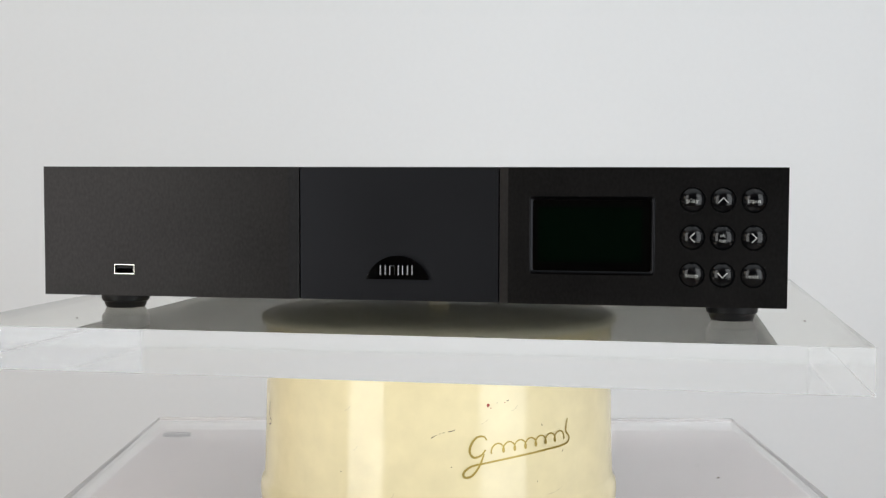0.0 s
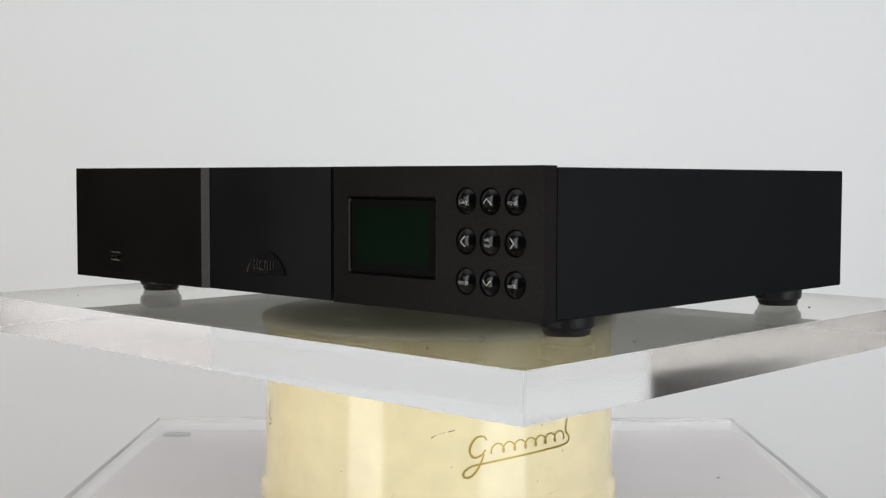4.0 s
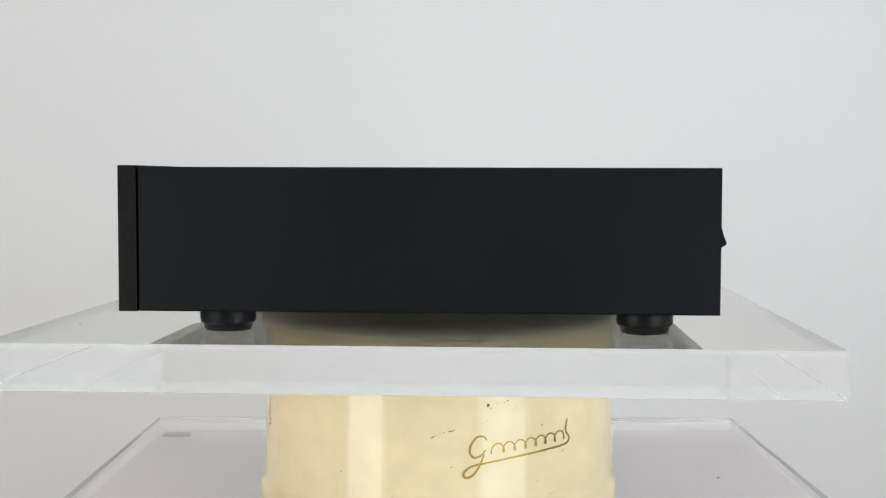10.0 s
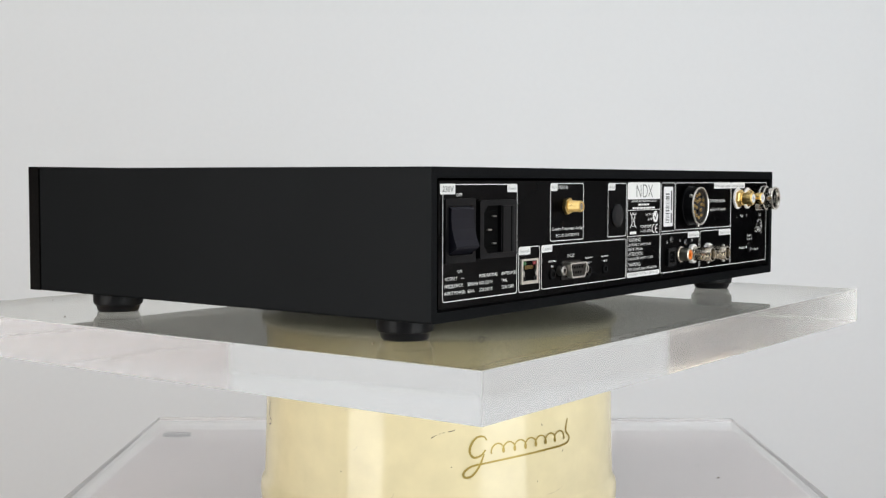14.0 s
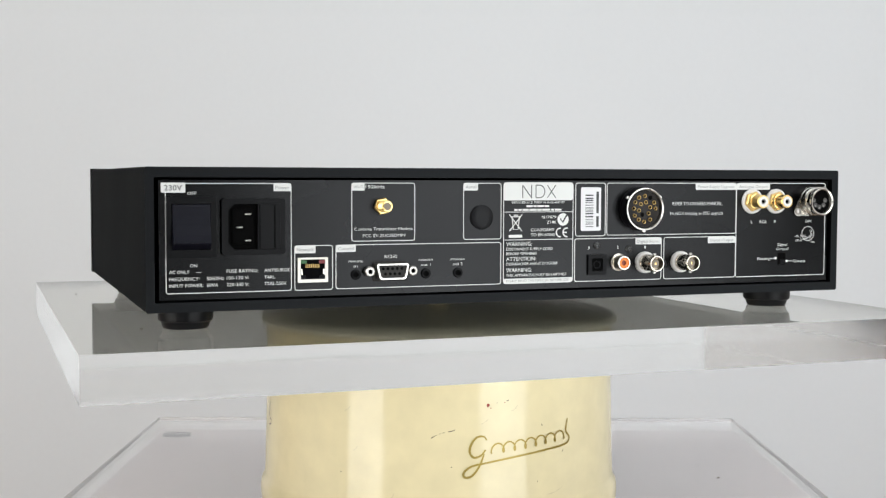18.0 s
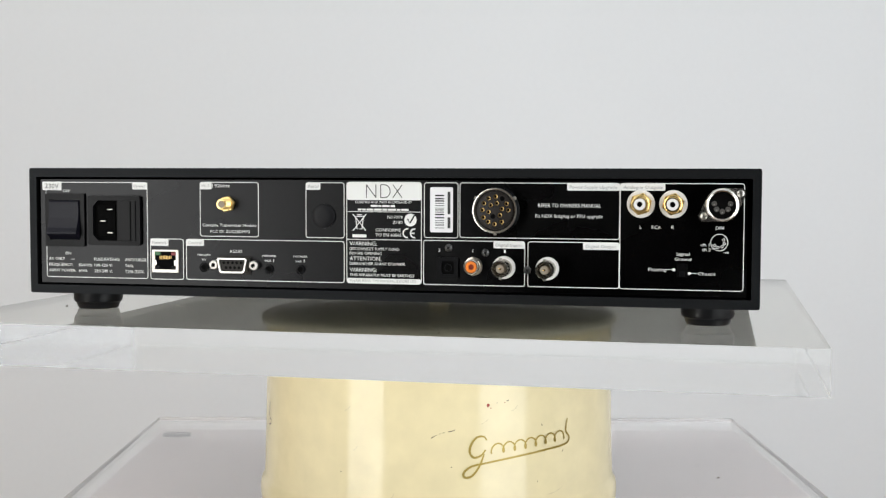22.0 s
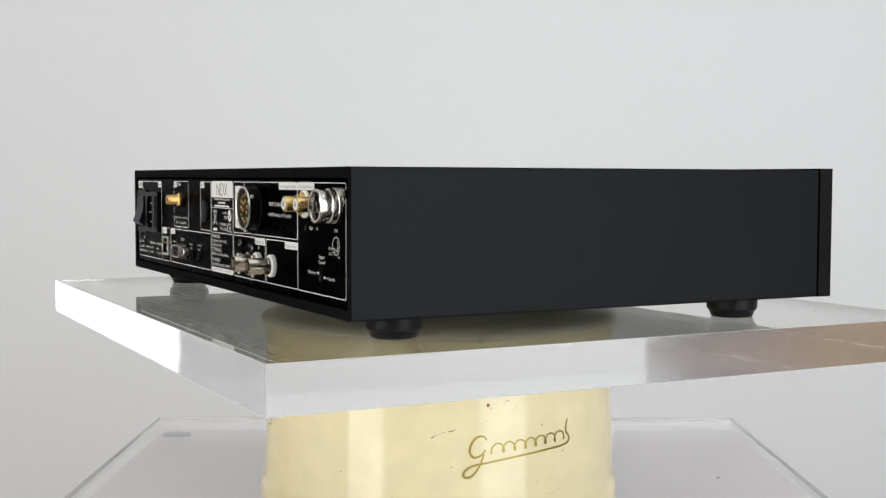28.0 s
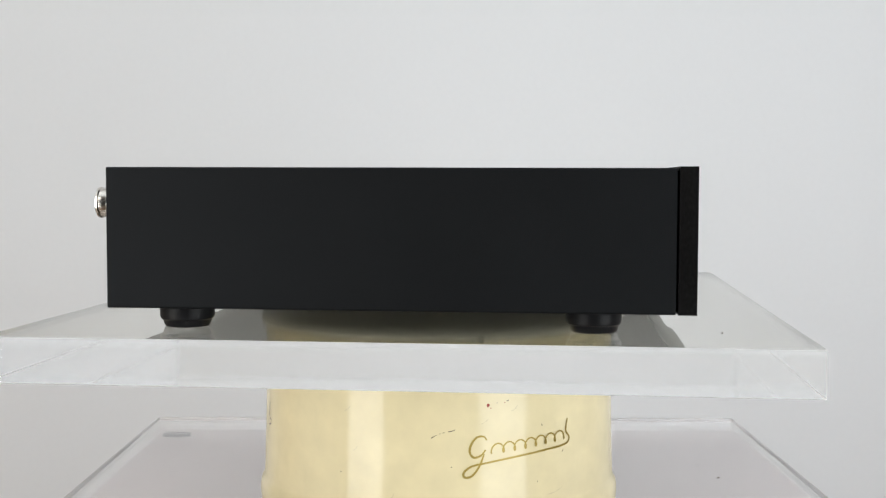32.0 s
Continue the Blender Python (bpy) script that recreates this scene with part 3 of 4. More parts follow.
for u, w, tall in ((-9.5, 0.9, 5.6), (-6.6, 0.9, 5.6), (-2.8, 3.0, 5.4), (1.0, 0.9, 5.6), (3.5, 0.9, 5.6), (6.3, 0.9, 5.6), (9.0, 0.9, 5.6)):
    face = swell(u, 29.5)
    part("bar", put(block(bmesh.new(), u - w / 2, 26.9, face - 0.3, u + w / 2, 26.9 + tall, face + 0.45, 0.42, 3), FRONT), CHROME, emblem)

# USB socket
socket = part("usb_socket", put(sheet(bmesh.new(), rounded(-171.7, 25.0, -158.9, 30.7, 0.5, 2), [rounded(-171.35, 25.4, -159.25, 30.35, 0.4, 2)], -10.0, -0.7), FRONT), NICKEL, player, "bright metal socket shell")
part("tongue", put(block(bmesh.new(), -170.1, 28.2, -10.0, -160.3, 29.9, -1.2, 0.2, 1), FRONT), PLASTIC, socket)
part("cavity", put(block(bmesh.new(), -171.1, 25.6, -10.4, -159.5, 30.1, -9.6), FRONT), GROOVE, socket)

# Feet
for x, y in ((-0.1877, -0.104), (0.1892, -0.104), (-0.1877, 0.1203), (0.1892, 0.1203)):
    bm = lathe(bmesh.new(), [(0, 0.0126), (0.0149, 0.0126), (0.0151, 0.0118), (0.0150, 0.0062), (0.0146, 0.0046), (0.0137, 0.0040), (0.0131, 0.0032), (0.0127, 0.0012), (0.0118, 0.0001), (0, 0.0001)], segments=48)
    bmesh.ops.translate(bm, vec=(x, y, 0), verts=bm.verts)
    part("foot", bm, RUBBER, player, "round stepped black rubber foot", True)

# ---- rear panel ----
rear = part("connector_panel", put(sheet(bmesh.new(), rounded(-208.8, 18.6, 208.8, 80.9, 0.4, 2), [], -2.0, 0.0), REAR_FACE), REAR, player, "flat black rear panel with white printing")


def frame_line(u0, v1, u1, v0, r=1.4):
    part("outline", put(ring_line(bmesh.new(), rounded(u0, v0, u1, v1, r, 4), 0.42, 0.0, 0.05), REAR_FACE), PRINT, rear)


def tag(u0, v1, u1, v0, text, wide, ink=None):
    flat("tag", rounded(u0, v0, u1, v1, 0.5, 2), [], PRINT, rear, REAR_FACE, 0.0, 0.10)
    words(text, (u0 + u1) / 2, (v0 + v1) / 2, wide, 2.8 if ink else 1.7, ink or GREY_PRINT, rear, REAR_FACE, "CENTER", out=0.24)


def label(text, u, v, wide, high=1.5, align="LEFT", ink=None, spin=0.0):
    words(text, u, v, wide, high, ink or PRINT, rear, REAR_FACE, align, spin, out=0.24 if ink else 0.12)


def thin_model_name(u, v, wide, high):
    """The model name in thin strokes: N, D, X."""
    lo, hi, k = v - high / 2, v + high / 2, wide / 21.0
    bowl = [(u + 8.4 * k, lo), (u + 8.4 * k, hi)] + [(u + (10.6 + 3.4 * math.sin(radians(a))) * k, v + high / 2 * math.cos(radians(a))) for a in range(0, 181, 12)]
    strokes = [([(u, lo), (u, hi), (u + 5.6 * k, lo), (u + 5.6 * k, hi)], False), (bowl, True), ([(u + 15.6 * k, hi), (u + 21.0 * k, lo)], False), ([(u + 15.6 * k, lo), (u + 21.0 * k, hi)], False)]
    for points, closed in strokes:
        bm = bmesh.new()
        pairs = list(zip(points, points[1:])) + ([(points[-1], points[0])] if closed else [])
        for a, b in pairs:
            ring_line(bm, [a, b], 0.5, 0.1, 0.2, False)
        part("lettering", put(bm, REAR_FACE), DARK_PRINT, rear)


# Mains
frame_line(-205.3, 79.1, -138.9, 22.0)
tag(-207.6, 79.5, -195.0, 74.3, "230V", 9.1, DARK_PRINT)
tag(-148.4, 79.1, -138.9, 75.0, "Power", 7.6)
label("OFF", -191.7, 74.0, 4.9, 1.6, "CENTER")
label("ON", -191.1, 36.4, 3.8, 1.6, "CENTER")
label("AC ONLY", -203.7, 33.1, 10.4, 1.75)
label("FREQUENCY:", -203.7, 29.5, 15.6, 1.75)
label("50/60Hz", -184.2, 29.5, 9.0, 1.75)
label("INPUT POWER:", -203.7, 26.0, 17.6, 1.75)
label("60VA", -184.2, 26.0, 5.9, 1.75)
label("FUSE RATING:", -173.8, 33.1, 16.7, 1.75)
label("100-120 V:", -173.8, 29.5, 11.9, 1.75)
label("220-240 V:", -173.8, 26.0, 11.9, 1.75)
label("ANTISURGE", -153.7, 33.1, 13.9, 1.75)
label("T4AL.", -153.7, 29.5, 6.1, 1.75)
label("T2AL/250V.", -153.7, 26.0, 12.5, 1.75)
label("~", -188.3, 33.0, 2.7, 1.6, "CENTER")
# Network and control
frame_line(-137.0, 45.8, -116.0, 21.9)
tag(-137.0, 45.8, -125.5, 41.7, "Network", 9.2)
frame_line(-114.1, 45.8, -16.5, 22.1)
tag(-114.1, 45.8, -102.9, 42.0, "Control", 9.0)
frame_line(-105.1, 79.4, -68.7, 47.8)
tag(-105.1, 79.4, -97.8, 75.3, "Wi-Fi", 5.5)
label("192kHz", -97.3, 77.4, 11.0, 1.9)
label("Contains Transmitter Module", -103.7, 54.4, 33.7, 1.7)
label("FCC ID: ZUCSEDMP3", -98.8, 50.7, 24.6, 1.6)
frame_line(-39.5, 79.4, -16.5, 47.8)
tag(-39.5, 79.4, -30.8, 75.3, "Aerial", 6.5)
label("remote", -102.9, 37.0, 8.4, 1.5, "CENTER")
label("in", -102.9, 34.2, 2.2, 1.5, "CENTER")
label("remote", -62.2, 37.0, 8.4, 1.5, "CENTER")
label("out 1", -62.2, 34.2, 5.8, 1.5, "CENTER")
label("remote", -43.0, 37.0, 8.4, 1.5, "CENTER")
label("out 2", -43.0, 34.2, 5.8, 1.5, "CENTER")
label("RS232", -82.6, 39.1, 7.5, 1.7, "CENTER")
# Rating plate
part("outline", put(ring_line(bmesh.new(), rounded(-14.9, 22.1, 29.2, 79.8, 1.8, 4), 0.4, 0.0, 0.05), REAR_FACE), PRINT, rear)
flat("name_plate", rounded(-14.8, 69.6, 29.1, 79.6, 1.2, 3), [], PRINT, rear, REAR_FACE)
thin_model_name(-3.1, 74.7, 21.0, 7.3)
flat("name_plate", rounded(-14.8, 22.2, 29.1, 24.9, 1.0, 3), [], PRINT, rear, REAR_FACE)
label("PLEASE READ THE MANUAL BEFORE USE", -13.0, 23.6, 39.4, 1.5, "LEFT", GREY_PRINT)
part("rule", put(block(bmesh.new(), -14.8, 62.82, 0.0, 29.1, 63.18, 0.05), REAR_FACE), PRINT, rear)
part("rule", put(block(bmesh.new(), -14.8, 46.92, 0.0, 29.1, 47.28, 0.05), REAR_FACE), PRINT, rear)
label("DESIGNED AND MADE IN ENGLAND BY", -9.8, 68.5, 33.6, 1.3)
for u0, u1, v in ((-0.6, 14.3, 66.3), (-8.2, 22.2, 64.2)):
    k = u0
    while k < u1:
        step = min(random.uniform(2.2, 5.5), u1 - k)
        part("bar", put(block(bmesh.new(), k, v - 0.55, 0.0, k + step - 0.5, v + 0.55, 0.05), REAR_FACE), PRINT, rear)
        k += step
label("N17079", 9.2, 60.0, 9.1, 1.7)
label("Z180", 12.3, 57.1, 6.0, 1.7)
label("CONFORMS", 2.2, 52.7, 14.9, 1.8)
label("TO EN 60065", 2.2, 49.9, 15.4, 1.8)
label("WARNING:", -13.2, 44.8, 16.2, 2.3)
label("DISCONNECT SUPPLY CORD", -13.2, 41.8, 29.5, 1.6)
label("BEFORE OPENING", -13.2, 39.2, 19.1, 1.6)
label("ATTENTION:", -13.2, 36.2, 18.8, 2.3)
label("DEBRANCHER AVANT D'OUVRIR", -13.2, 33.3, 32.9, 1.6)
label("WARNING:", -13.2, 29.8, 16.2, 2.3)
label("THIS APPARATUS MUST BE EARTHED", -13.2, 26.8, 38.3, 1.6)
part("mark", put(sheet(bmesh.new(), circle(22.8, 58.5, 3.6), [], 0.0, 0.05), REAR_FACE), PRINT, rear)
part("tick", put(ring_line(bmesh.new(), [(21.1, 59.1), (22.5, 56.8), (25.2, 61.1)], 0.9, 0.04, 0.09, False), REAR_FACE), REAR, rear)
for u in (21.0, 25.3):
    arc = [(u + 2.5 * math.cos(radians(a)), 51.0 + 2.5 * math.sin(radians(a))) for a in range(80, 281, 20)]
    part("mark", put(ring_line(bmesh.new(), arc, 0.75, 0.0, 0.05, False), REAR_FACE), PRINT, rear)
part("mark", put(block(bmesh.new(), 22.9, 50.65, 0.0, 25.2, 51.35, 0.05), REAR_FACE), PRINT, rear)
BIN = (-7.3, 56.7)
for line in (((-2.3, 3.4), (-1.5, -3.6), (1.5, -3.6), (2.3, 3.4)), ((-3.2, 3.6), (3.2, 3.6)), ((-1.4, 4.5), (1.4, 4.5)), ((-4.0, 4.9), (3.9, -4.6)), ((4.0, 4.9), (-3.9, -4.6))):
    part("bin_mark", put(ring_line(bmesh.new(), [(BIN[0] + a, BIN[1] + b) for a, b in line], 0.5, 0.0, 0.05, False), REAR_FACE), PRINT, rear)
part("bar", put(block(bmesh.new(), -11.6, 48.3, 0.0, -3.2, 50.0, 0.05), REAR_FACE), PRINT, rear)
# Bar-code label, its number as plain bars
frame_line(30.9, 79.6, 50.4, 48.7)
flat("sticker", rounded(34.3, 51.7, 47.5, 77.1, 1.0, 3), [], PAPER, rear, REAR_FACE, 0.0, 0.12, "white paper sticker")
v = 54.0
while v < 73.7:
    thick = random.choice((0.3, 0.4, 0.8))
    part("bar", put(block(bmesh.new(), 37.2, v, 0.1, 42.4, v + thick, 0.16), REAR_FACE), DARK_PRINT, rear)
    v += thick + random.choice((0.45, 0.7, 1.0))
for v0, v1 in ((54.0, 60.2), (62.0, 74.6)):
    part("bar", put(block(bmesh.new(), 44.4, v0, 0.1, 46.0, v1, 0.16), REAR_FACE), DARK_PRINT, rear)
# Supply upgrade
frame_line(51.5, 79.6, 140.8, 49.0)
tag(111.9, 79.5, 140.7, 75.6, "Power Supply Upgrade", 25.9)
label("REFER TO OWNERS MANUAL", 95.8, 67.3, 34.8, 2.1)
label("Fit NDX linkplug or PSU upgrade", 94.4, 61.5, 37.2, 1.9)
# Digital sockets
frame_line(30.5, 47.1, 88.5, 22.2)
tag(70.8, 46.9, 88.4, 43.2, "Digital Inputs", 15.0)
frame_line(90.3, 47.1, 140.8, 22.2)
tag(121.0, 46.9, 140.7, 43.2, "Digital Output", 16.7)
label("3", 39.6, 41.6, 1.3, 1.8, "CENTER")
label("2", 58.9, 41.8, 1.3, 1.8, "CENTER")
label("1", 77.3, 41.6, 0.9, 1.8, "CENTER")
# Analogue sockets
frame_line(141.1, 79.6, 207.1, 22.1)
tag(141.3, 79.5, 165.3, 75.7, "Analogue Outputs", 21.1)
label("L", 152.3, 55.9, 1.1, 1.8, "CENTER")
label("RCA", 160.7, 55.9, 5.1, 1.8, "CENTER")
label("R", 169.5, 55.9, 1.6, 1.8, "CENTER")
label("DIN", 194.5, 55.9, 4.2, 1.8, "CENTER")
label("ch.1", 186.8, 46.8, 4.7, 1.7, "CENTER")
label("ch.2", 187.5, 44.2, 4.7, 1.7, "CENTER")
label("-ve", 197.9, 42.9, 2.9, 1.5, "CENTER")
label("Signal", 175.2, 41.6, 7.1, 1.7, "CENTER")
label("Ground", 175.2, 38.9, 8.9, 1.7, "CENTER")
label("Floating", 161.5, 33.0, 9.5, 1.7, "CENTER")
label("Chassis", 187.9, 31.1, 9.4, 1.7, "CENTER")
part("diagram", put(ring_line(bmesh.new(), circle(194.3, 48.1, 4.5, 24), 0.35, 0.0, 0.05), REAR_FACE), PRINT, rear)
for u, v in ((196.5, 49.6), (196.9, 47.5), (195.8, 45.9), (193.6, 45.4), (191.9, 46.5)):
    part("diagram", put(ring_line(bmesh.new(), circle(u, v, 0.65, 12), 0.3, 0.0, 0.05), REAR_FACE), PRINT, rear)
part("rule", put(ring_line(bmesh.new(), [(166.2, 33.0), (169.9, 33.0)], 0.3, 0.0, 0.05, False), REAR_FACE), PRINT, rear)
part("rule", put(ring_line(bmesh.new(), [(179.3, 31.2), (182.7, 31.2)], 0.3, 0.0, 0.05, False), REAR_FACE), PRINT, rear)
part("rule", put(ring_line(bmesh.new(), [(189.5, 46.8), (191.3, 46.6)], 0.3, 0.0, 0.05, False), REAR_FACE), PRINT, rear)
part("rule", put(ring_line(bmesh.new(), [(190.2, 44.5), (193.0, 45.1)], 0.3, 0.0, 0.05, False), REAR_FACE), PRINT, rear)
part("dot", put(sheet(bmesh.new(), circle(170.4, 33.0, 0.85, 14), [], 0.0, 0.05), REAR_FACE), PRINT, rear)
part("dot", put(sheet(bmesh.new(), circle(178.7, 31.2, 0.85, 14), [], 0.0, 0.05), REAR_FACE), PRINT, rear)

# ---- rear fittings ----
def turned(name, at, profile, material, parent, label="", n=36, turn=0.0, smooth=True):
    return part(name, put(lathe(bmesh.new(), profile, at, n, turn), REAR_FACE), material, parent, label, smooth)


# Rocker switch
su, sv = (-192.2, 56.5)
switch = part("mains_switch", put(sheet(bmesh.new(), rounded(su - 12.9, sv - 16.0, su + 12.9, sv + 15.9, 0.8, 3), [rounded(su - 10.2, sv - 12.0, su + 10.0, sv + 12.2, 0.4, 2)], 0.0, 1.6), REAR_FACE), PLASTIC, player, "black plastic rocker switch surround")
bm = bmesh.new()
side = [(12.0, 0.2), (11.6, 2.0), (10.6, 2.9), (6.0, 2.7), (1.0, 3.2), (-4.5, 4.8), (-7.3, 6.0), (-8.1, 6.0), (-8.9, 5.4), (-11.8, 0.4)]
a = [bm.verts.new((su - 9.8, sv + v, w)) for v, w in side]
b = [bm.verts.new((su + 9.6, sv + v, w)) for v, w in side]
for i in range(len(side)):
    j = (i + 1) % len(side)
    bm.faces.new((a[i], a[j], b[j], b[i]))
bm.faces.new(a)
bm.faces.new(b)
part("rocker", put(bm, REAR_FACE), ROCKER, switch, "dark rocker tipped outwards at its foot")

# Mains inlet with fuse drawer
iu, iv = (-159.6, 56.4)
HOLE = [(iu - 13.6, iv - 8.4), (iu - 10.2, iv - 12.0), (iu + 2.2, iv - 12.0), (iu + 2.2, iv + 12.0), (iu - 10.2, iv + 12.0), (iu - 13.6, iv + 8.4)]
inlet = part("mains_inlet", put(sheet(bmesh.new(), rounded(iu - 17.0, iv - 14.8, iu + 17.0, iv + 14.9, 1.8, 4), [HOLE], 0.0, 2.4), REAR_FACE), PLASTIC, player, "black mains inlet with three metal pins")
part("cavity", put(block(bmesh.new(), iu - 14, iv - 12.5, 0.02, iu + 2.6, iv + 12.5, 0.2), REAR_FACE), GROOVE, inlet)
part("insert", put(block(bmesh.new(), iu - 11.4, iv - 9.4, 0.2, iu + 0.4, iv + 9.4, 0.7, 0.4, 2), REAR_FACE), GROOVE, inlet)
for du, dv in ((-2.9, 6.6), (-7.4, -0.3), (-2.9, -7.3)):
    part("pin", put(block(bmesh.new(), iu + du - 1.6, iv + dv - 0.4, 0.6, iu + du + 1.6, iv + dv + 0.4, 2.0, 0.2, 1), REAR_FACE), STEEL, inlet)
part("fuse_drawer", put(block(bmesh.new(), iu + 3.0, iv - 12.2, 1.9, iu + 14.4, iv + 12.0, 2.9, 0.4, 2), REAR_FACE), PLASTIC, inlet)
part("drawer_slot", put(block(bmesh.new(), iu + 10.8, iv - 12.0, 2.86, iu + 11.5, iv + 11.8, 3.05), REAR_FACE), GROOVE, inlet)

# Network socket
ru, rv = (-127.2, 32.7)
net = part("network_socket", put(sheet(bmesh.new(), rounded(ru - 8.4, rv - 6.7, ru + 8.4, rv + 6.7, 0.4, 2), [rounded(ru - 6.8, rv - 5.0, ru + 6.8, rv + 5.7, 0.3, 2)], 0.0, 1.1), REAR_FACE), TINNED, player, "bright metal network socket")
part("cavity", put(block(bmesh.new(), ru - 7.0, rv - 5.2, 0.02, ru + 7.0, rv + 5.9, 0.15), REAR_FACE), GROOVE, net)
for k, led in ((-5.2, GREEN_LED), (5.4, RED_LED)):
    part("indicator", put(block(bmesh.new(), ru + k - 1.9, rv + 3.4, 0.1, ru + k + 1.9, rv + 5.3, 0.75, 0.2, 1), REAR_FACE), led, net)
for s in (-1, 1):
    part("step", put(block(bmesh.new(), ru + s * 5.4 - 1.5, rv - 5.1, 0.12, ru + s * 5.4 + 1.5, rv - 3.0, 0.9, 0.1, 1), REAR_FACE), PLASTIC, net)
    part("spring", put(block(bmesh.new(), ru + s * 6.1 - 0.35, rv - 2.6, 0.3, ru + s * 6.1 + 0.35, rv + 0.6, 1.3, 0.15, 1), REAR_FACE), NICKEL, net)

# Aerial socket and blind grommet
wireless = turned("aerial_socket", (-87.8, 66.8), [(0, 0), (4.9, 0), (4.9, 1.9), (4.4, 2.5), (0, 2.5)], GOLD, player, "gold-plated threaded aerial socket", 6, 0.2, False)
thread = [(3.1, 2.4)]
for k in range(9):
    thread += [(3.25, 2.9 + k * 0.75), (2.9, 3.25 + k * 0.75)]
turned("thread", (-87.8, 66.8), thread + [(2.9, 9.8), (2.1, 9.9), (2.1, 9.0)], GOLD, wireless)
turned("core", (-87.8, 66.8), [(2.15, 9.0), (2.1, 9.35), (0.6, 9.35), (0.55, 9.0), (0, 9.0)], BRONZE_CORE, wireless, n=20)
turned("grommet", (-28.6, 60.2), [(6.95, 0), (6.9, 0.9), (6.3, 1.3), (3.0, 1.5), (0, 1.55)], RUBBER, player, "plain black rubber grommet")

# Nine-pin socket
du, dv = (-83.2, 31.2)
DSHAPE = [(du - 8.6, dv + 4.2), (du - 9.2, dv + 3.4), (du - 7.7, dv - 3.6), (du - 6.6, dv - 4.4), (du + 6.6, dv - 4.4), (du + 7.7, dv - 3.6), (du + 9.2, dv + 3.4), (du + 8.6, dv + 4.2)]
DCORE = [(du + (u - du) * 0.90, dv + (v - dv) * 0.82) for u, v in DSHAPE]
nine = part("serial_socket", put(sheet(bmesh.new(), DSHAPE, [DCORE], 0.6, 5.8), REAR_FACE), NICKEL, player, "nine-hole serial socket with bright metal shell")
part("flange", put(block(bmesh.new(), du - 10.0, dv - 5.6, 0.0, du + 10.0, dv + 5.2, 0.7, 0.3, 1), REAR_FACE), INSERT, nine)
part("insert", put(sheet(bmesh.new(), DCORE, [], 0.6, 4.6), REAR_FACE), INSERT, nine)
for k in range(8):
    part("contact", put(block(bmesh.new(), ru - 3.9 + 1.02 * k, rv + 1.2, 0.16, ru - 3.5 + 1.02 * k, rv + 3.2, 0.5), REAR_FACE), DULL_GOLD, net)
for k in range(9):
    u, v = (du - 5.4 + k * 2.7, dv + 1.5) if k < 5 else (du - 4.05 + (k - 5) * 2.7, dv - 1.4)
    turned("contact_hole", (u, v), [(0.85, 4.55), (0.85, 4.68), (0, 4.68)], GROOVE, nine, n=12, smooth=False)
for s in (-1, 1):
    nut = turned("jack_post", (du + s * 12.4, dv), [(2.75, 0.0), (2.75, 3.4), (2.3, 3.9), (1.3, 3.9), (1.3, 2.2), (0, 2.2)], STEEL, nine, n=24)
    turned("bore", (du + s * 12.4, dv), [(1.3, 2.21), (1.3, 2.3), (0, 2.3)], GROOVE, nut, n=14, smooth=False)
for at in ((-102.9, 29.5), (-62.2, 29.2), (-43.0, 29.2)):
    jack = turned("remote_jack", at, [(2.9, 0), (2.8, 0.7), (2.3, 0.9), (1.75, 0.9), (1.75, 0.3), (0, 0.3)], PLASTIC, player, "small black jack socket")
    turned("bore", at, [(1.5, 0.32), (1.5, 0.36), (0, 0.36)], GROOVE, jack, n=16, smooth=False)

# Large round power connector
bu, bv = (72.7, 64.4)
big = turned("power_connector", (bu, bv), [(12.9, 0), (12.9, 1.0), (12.2, 1.3), (12.2, 7.5)], PLASTIC, player, "large round black connector with bright rim and gold pins", 56)
turned("rim", (bu, bv), [(12.2, 7.3), (12.5, 7.6), (12.4, 8.4), (11.9, 8.5), (11.5, 8.0), (11.5, 5.5)], NICKEL, big, "bright metal rim", 56)
turned("insert", (bu, bv), [(11.6, 5.5), (10.4, 5.5), (10.3, 6.3), (10.0, 6.5), (0, 6.5)], INSERT, big, n=40)
PINS = ((0.3, 7.7), (-3.6, 6.7), (-6.2, 4.0), (-7.1, 0.3), (-6.5, -3.8), (-3.8, -6.2), (-0.2, -7.5), (3.9, -6.2), (2.8, -2.6), (7.5, 0.3), (6.5, 3.8), (1.0, 4.0), (-2.4, 2.9), (3.9, 1.0), (-3.6, -0.8))
for a, b in PINS:
    turned("pin", (bu + a, bv + b), [(1.2, 6.45), (1.2, 7.1), (1.05, 7.25), (0.85, 7.2), (0.8, 6.55)], DULL_GOLD, big, n=14)
    turned("pin_bore", (bu + a, bv + b), [(0.8, 6.56), (0.8, 6.62), (0, 6.62)], GROOVE, big, n=12, smooth=False)
for a, b in ((4.0, 6.6), (-1.2, -3.3)):
    turned("blind_hole", (bu + a, bv + b), [(1.35, 6.5), (1.35, 6.56), (0, 6.56)], GROOVE, big, n=14, smooth=False)
for a in (148, 32, 270):
    c, s = math.cos(radians(a)), math.sin(radians(a))
    bm = block(bmesh.new(), 11.9, -0.9, 5.2, 13.7, 0.9, 7.0, 0.2, 1)
    bmesh.ops.transform(bm, matrix=Matrix.Translation((bu, bv, 0)) @ Matrix.Rotation(radians(a), 4, "Z"), verts=bm.verts)
    part("lug", put(bm, REAR_FACE), NICKEL, big)

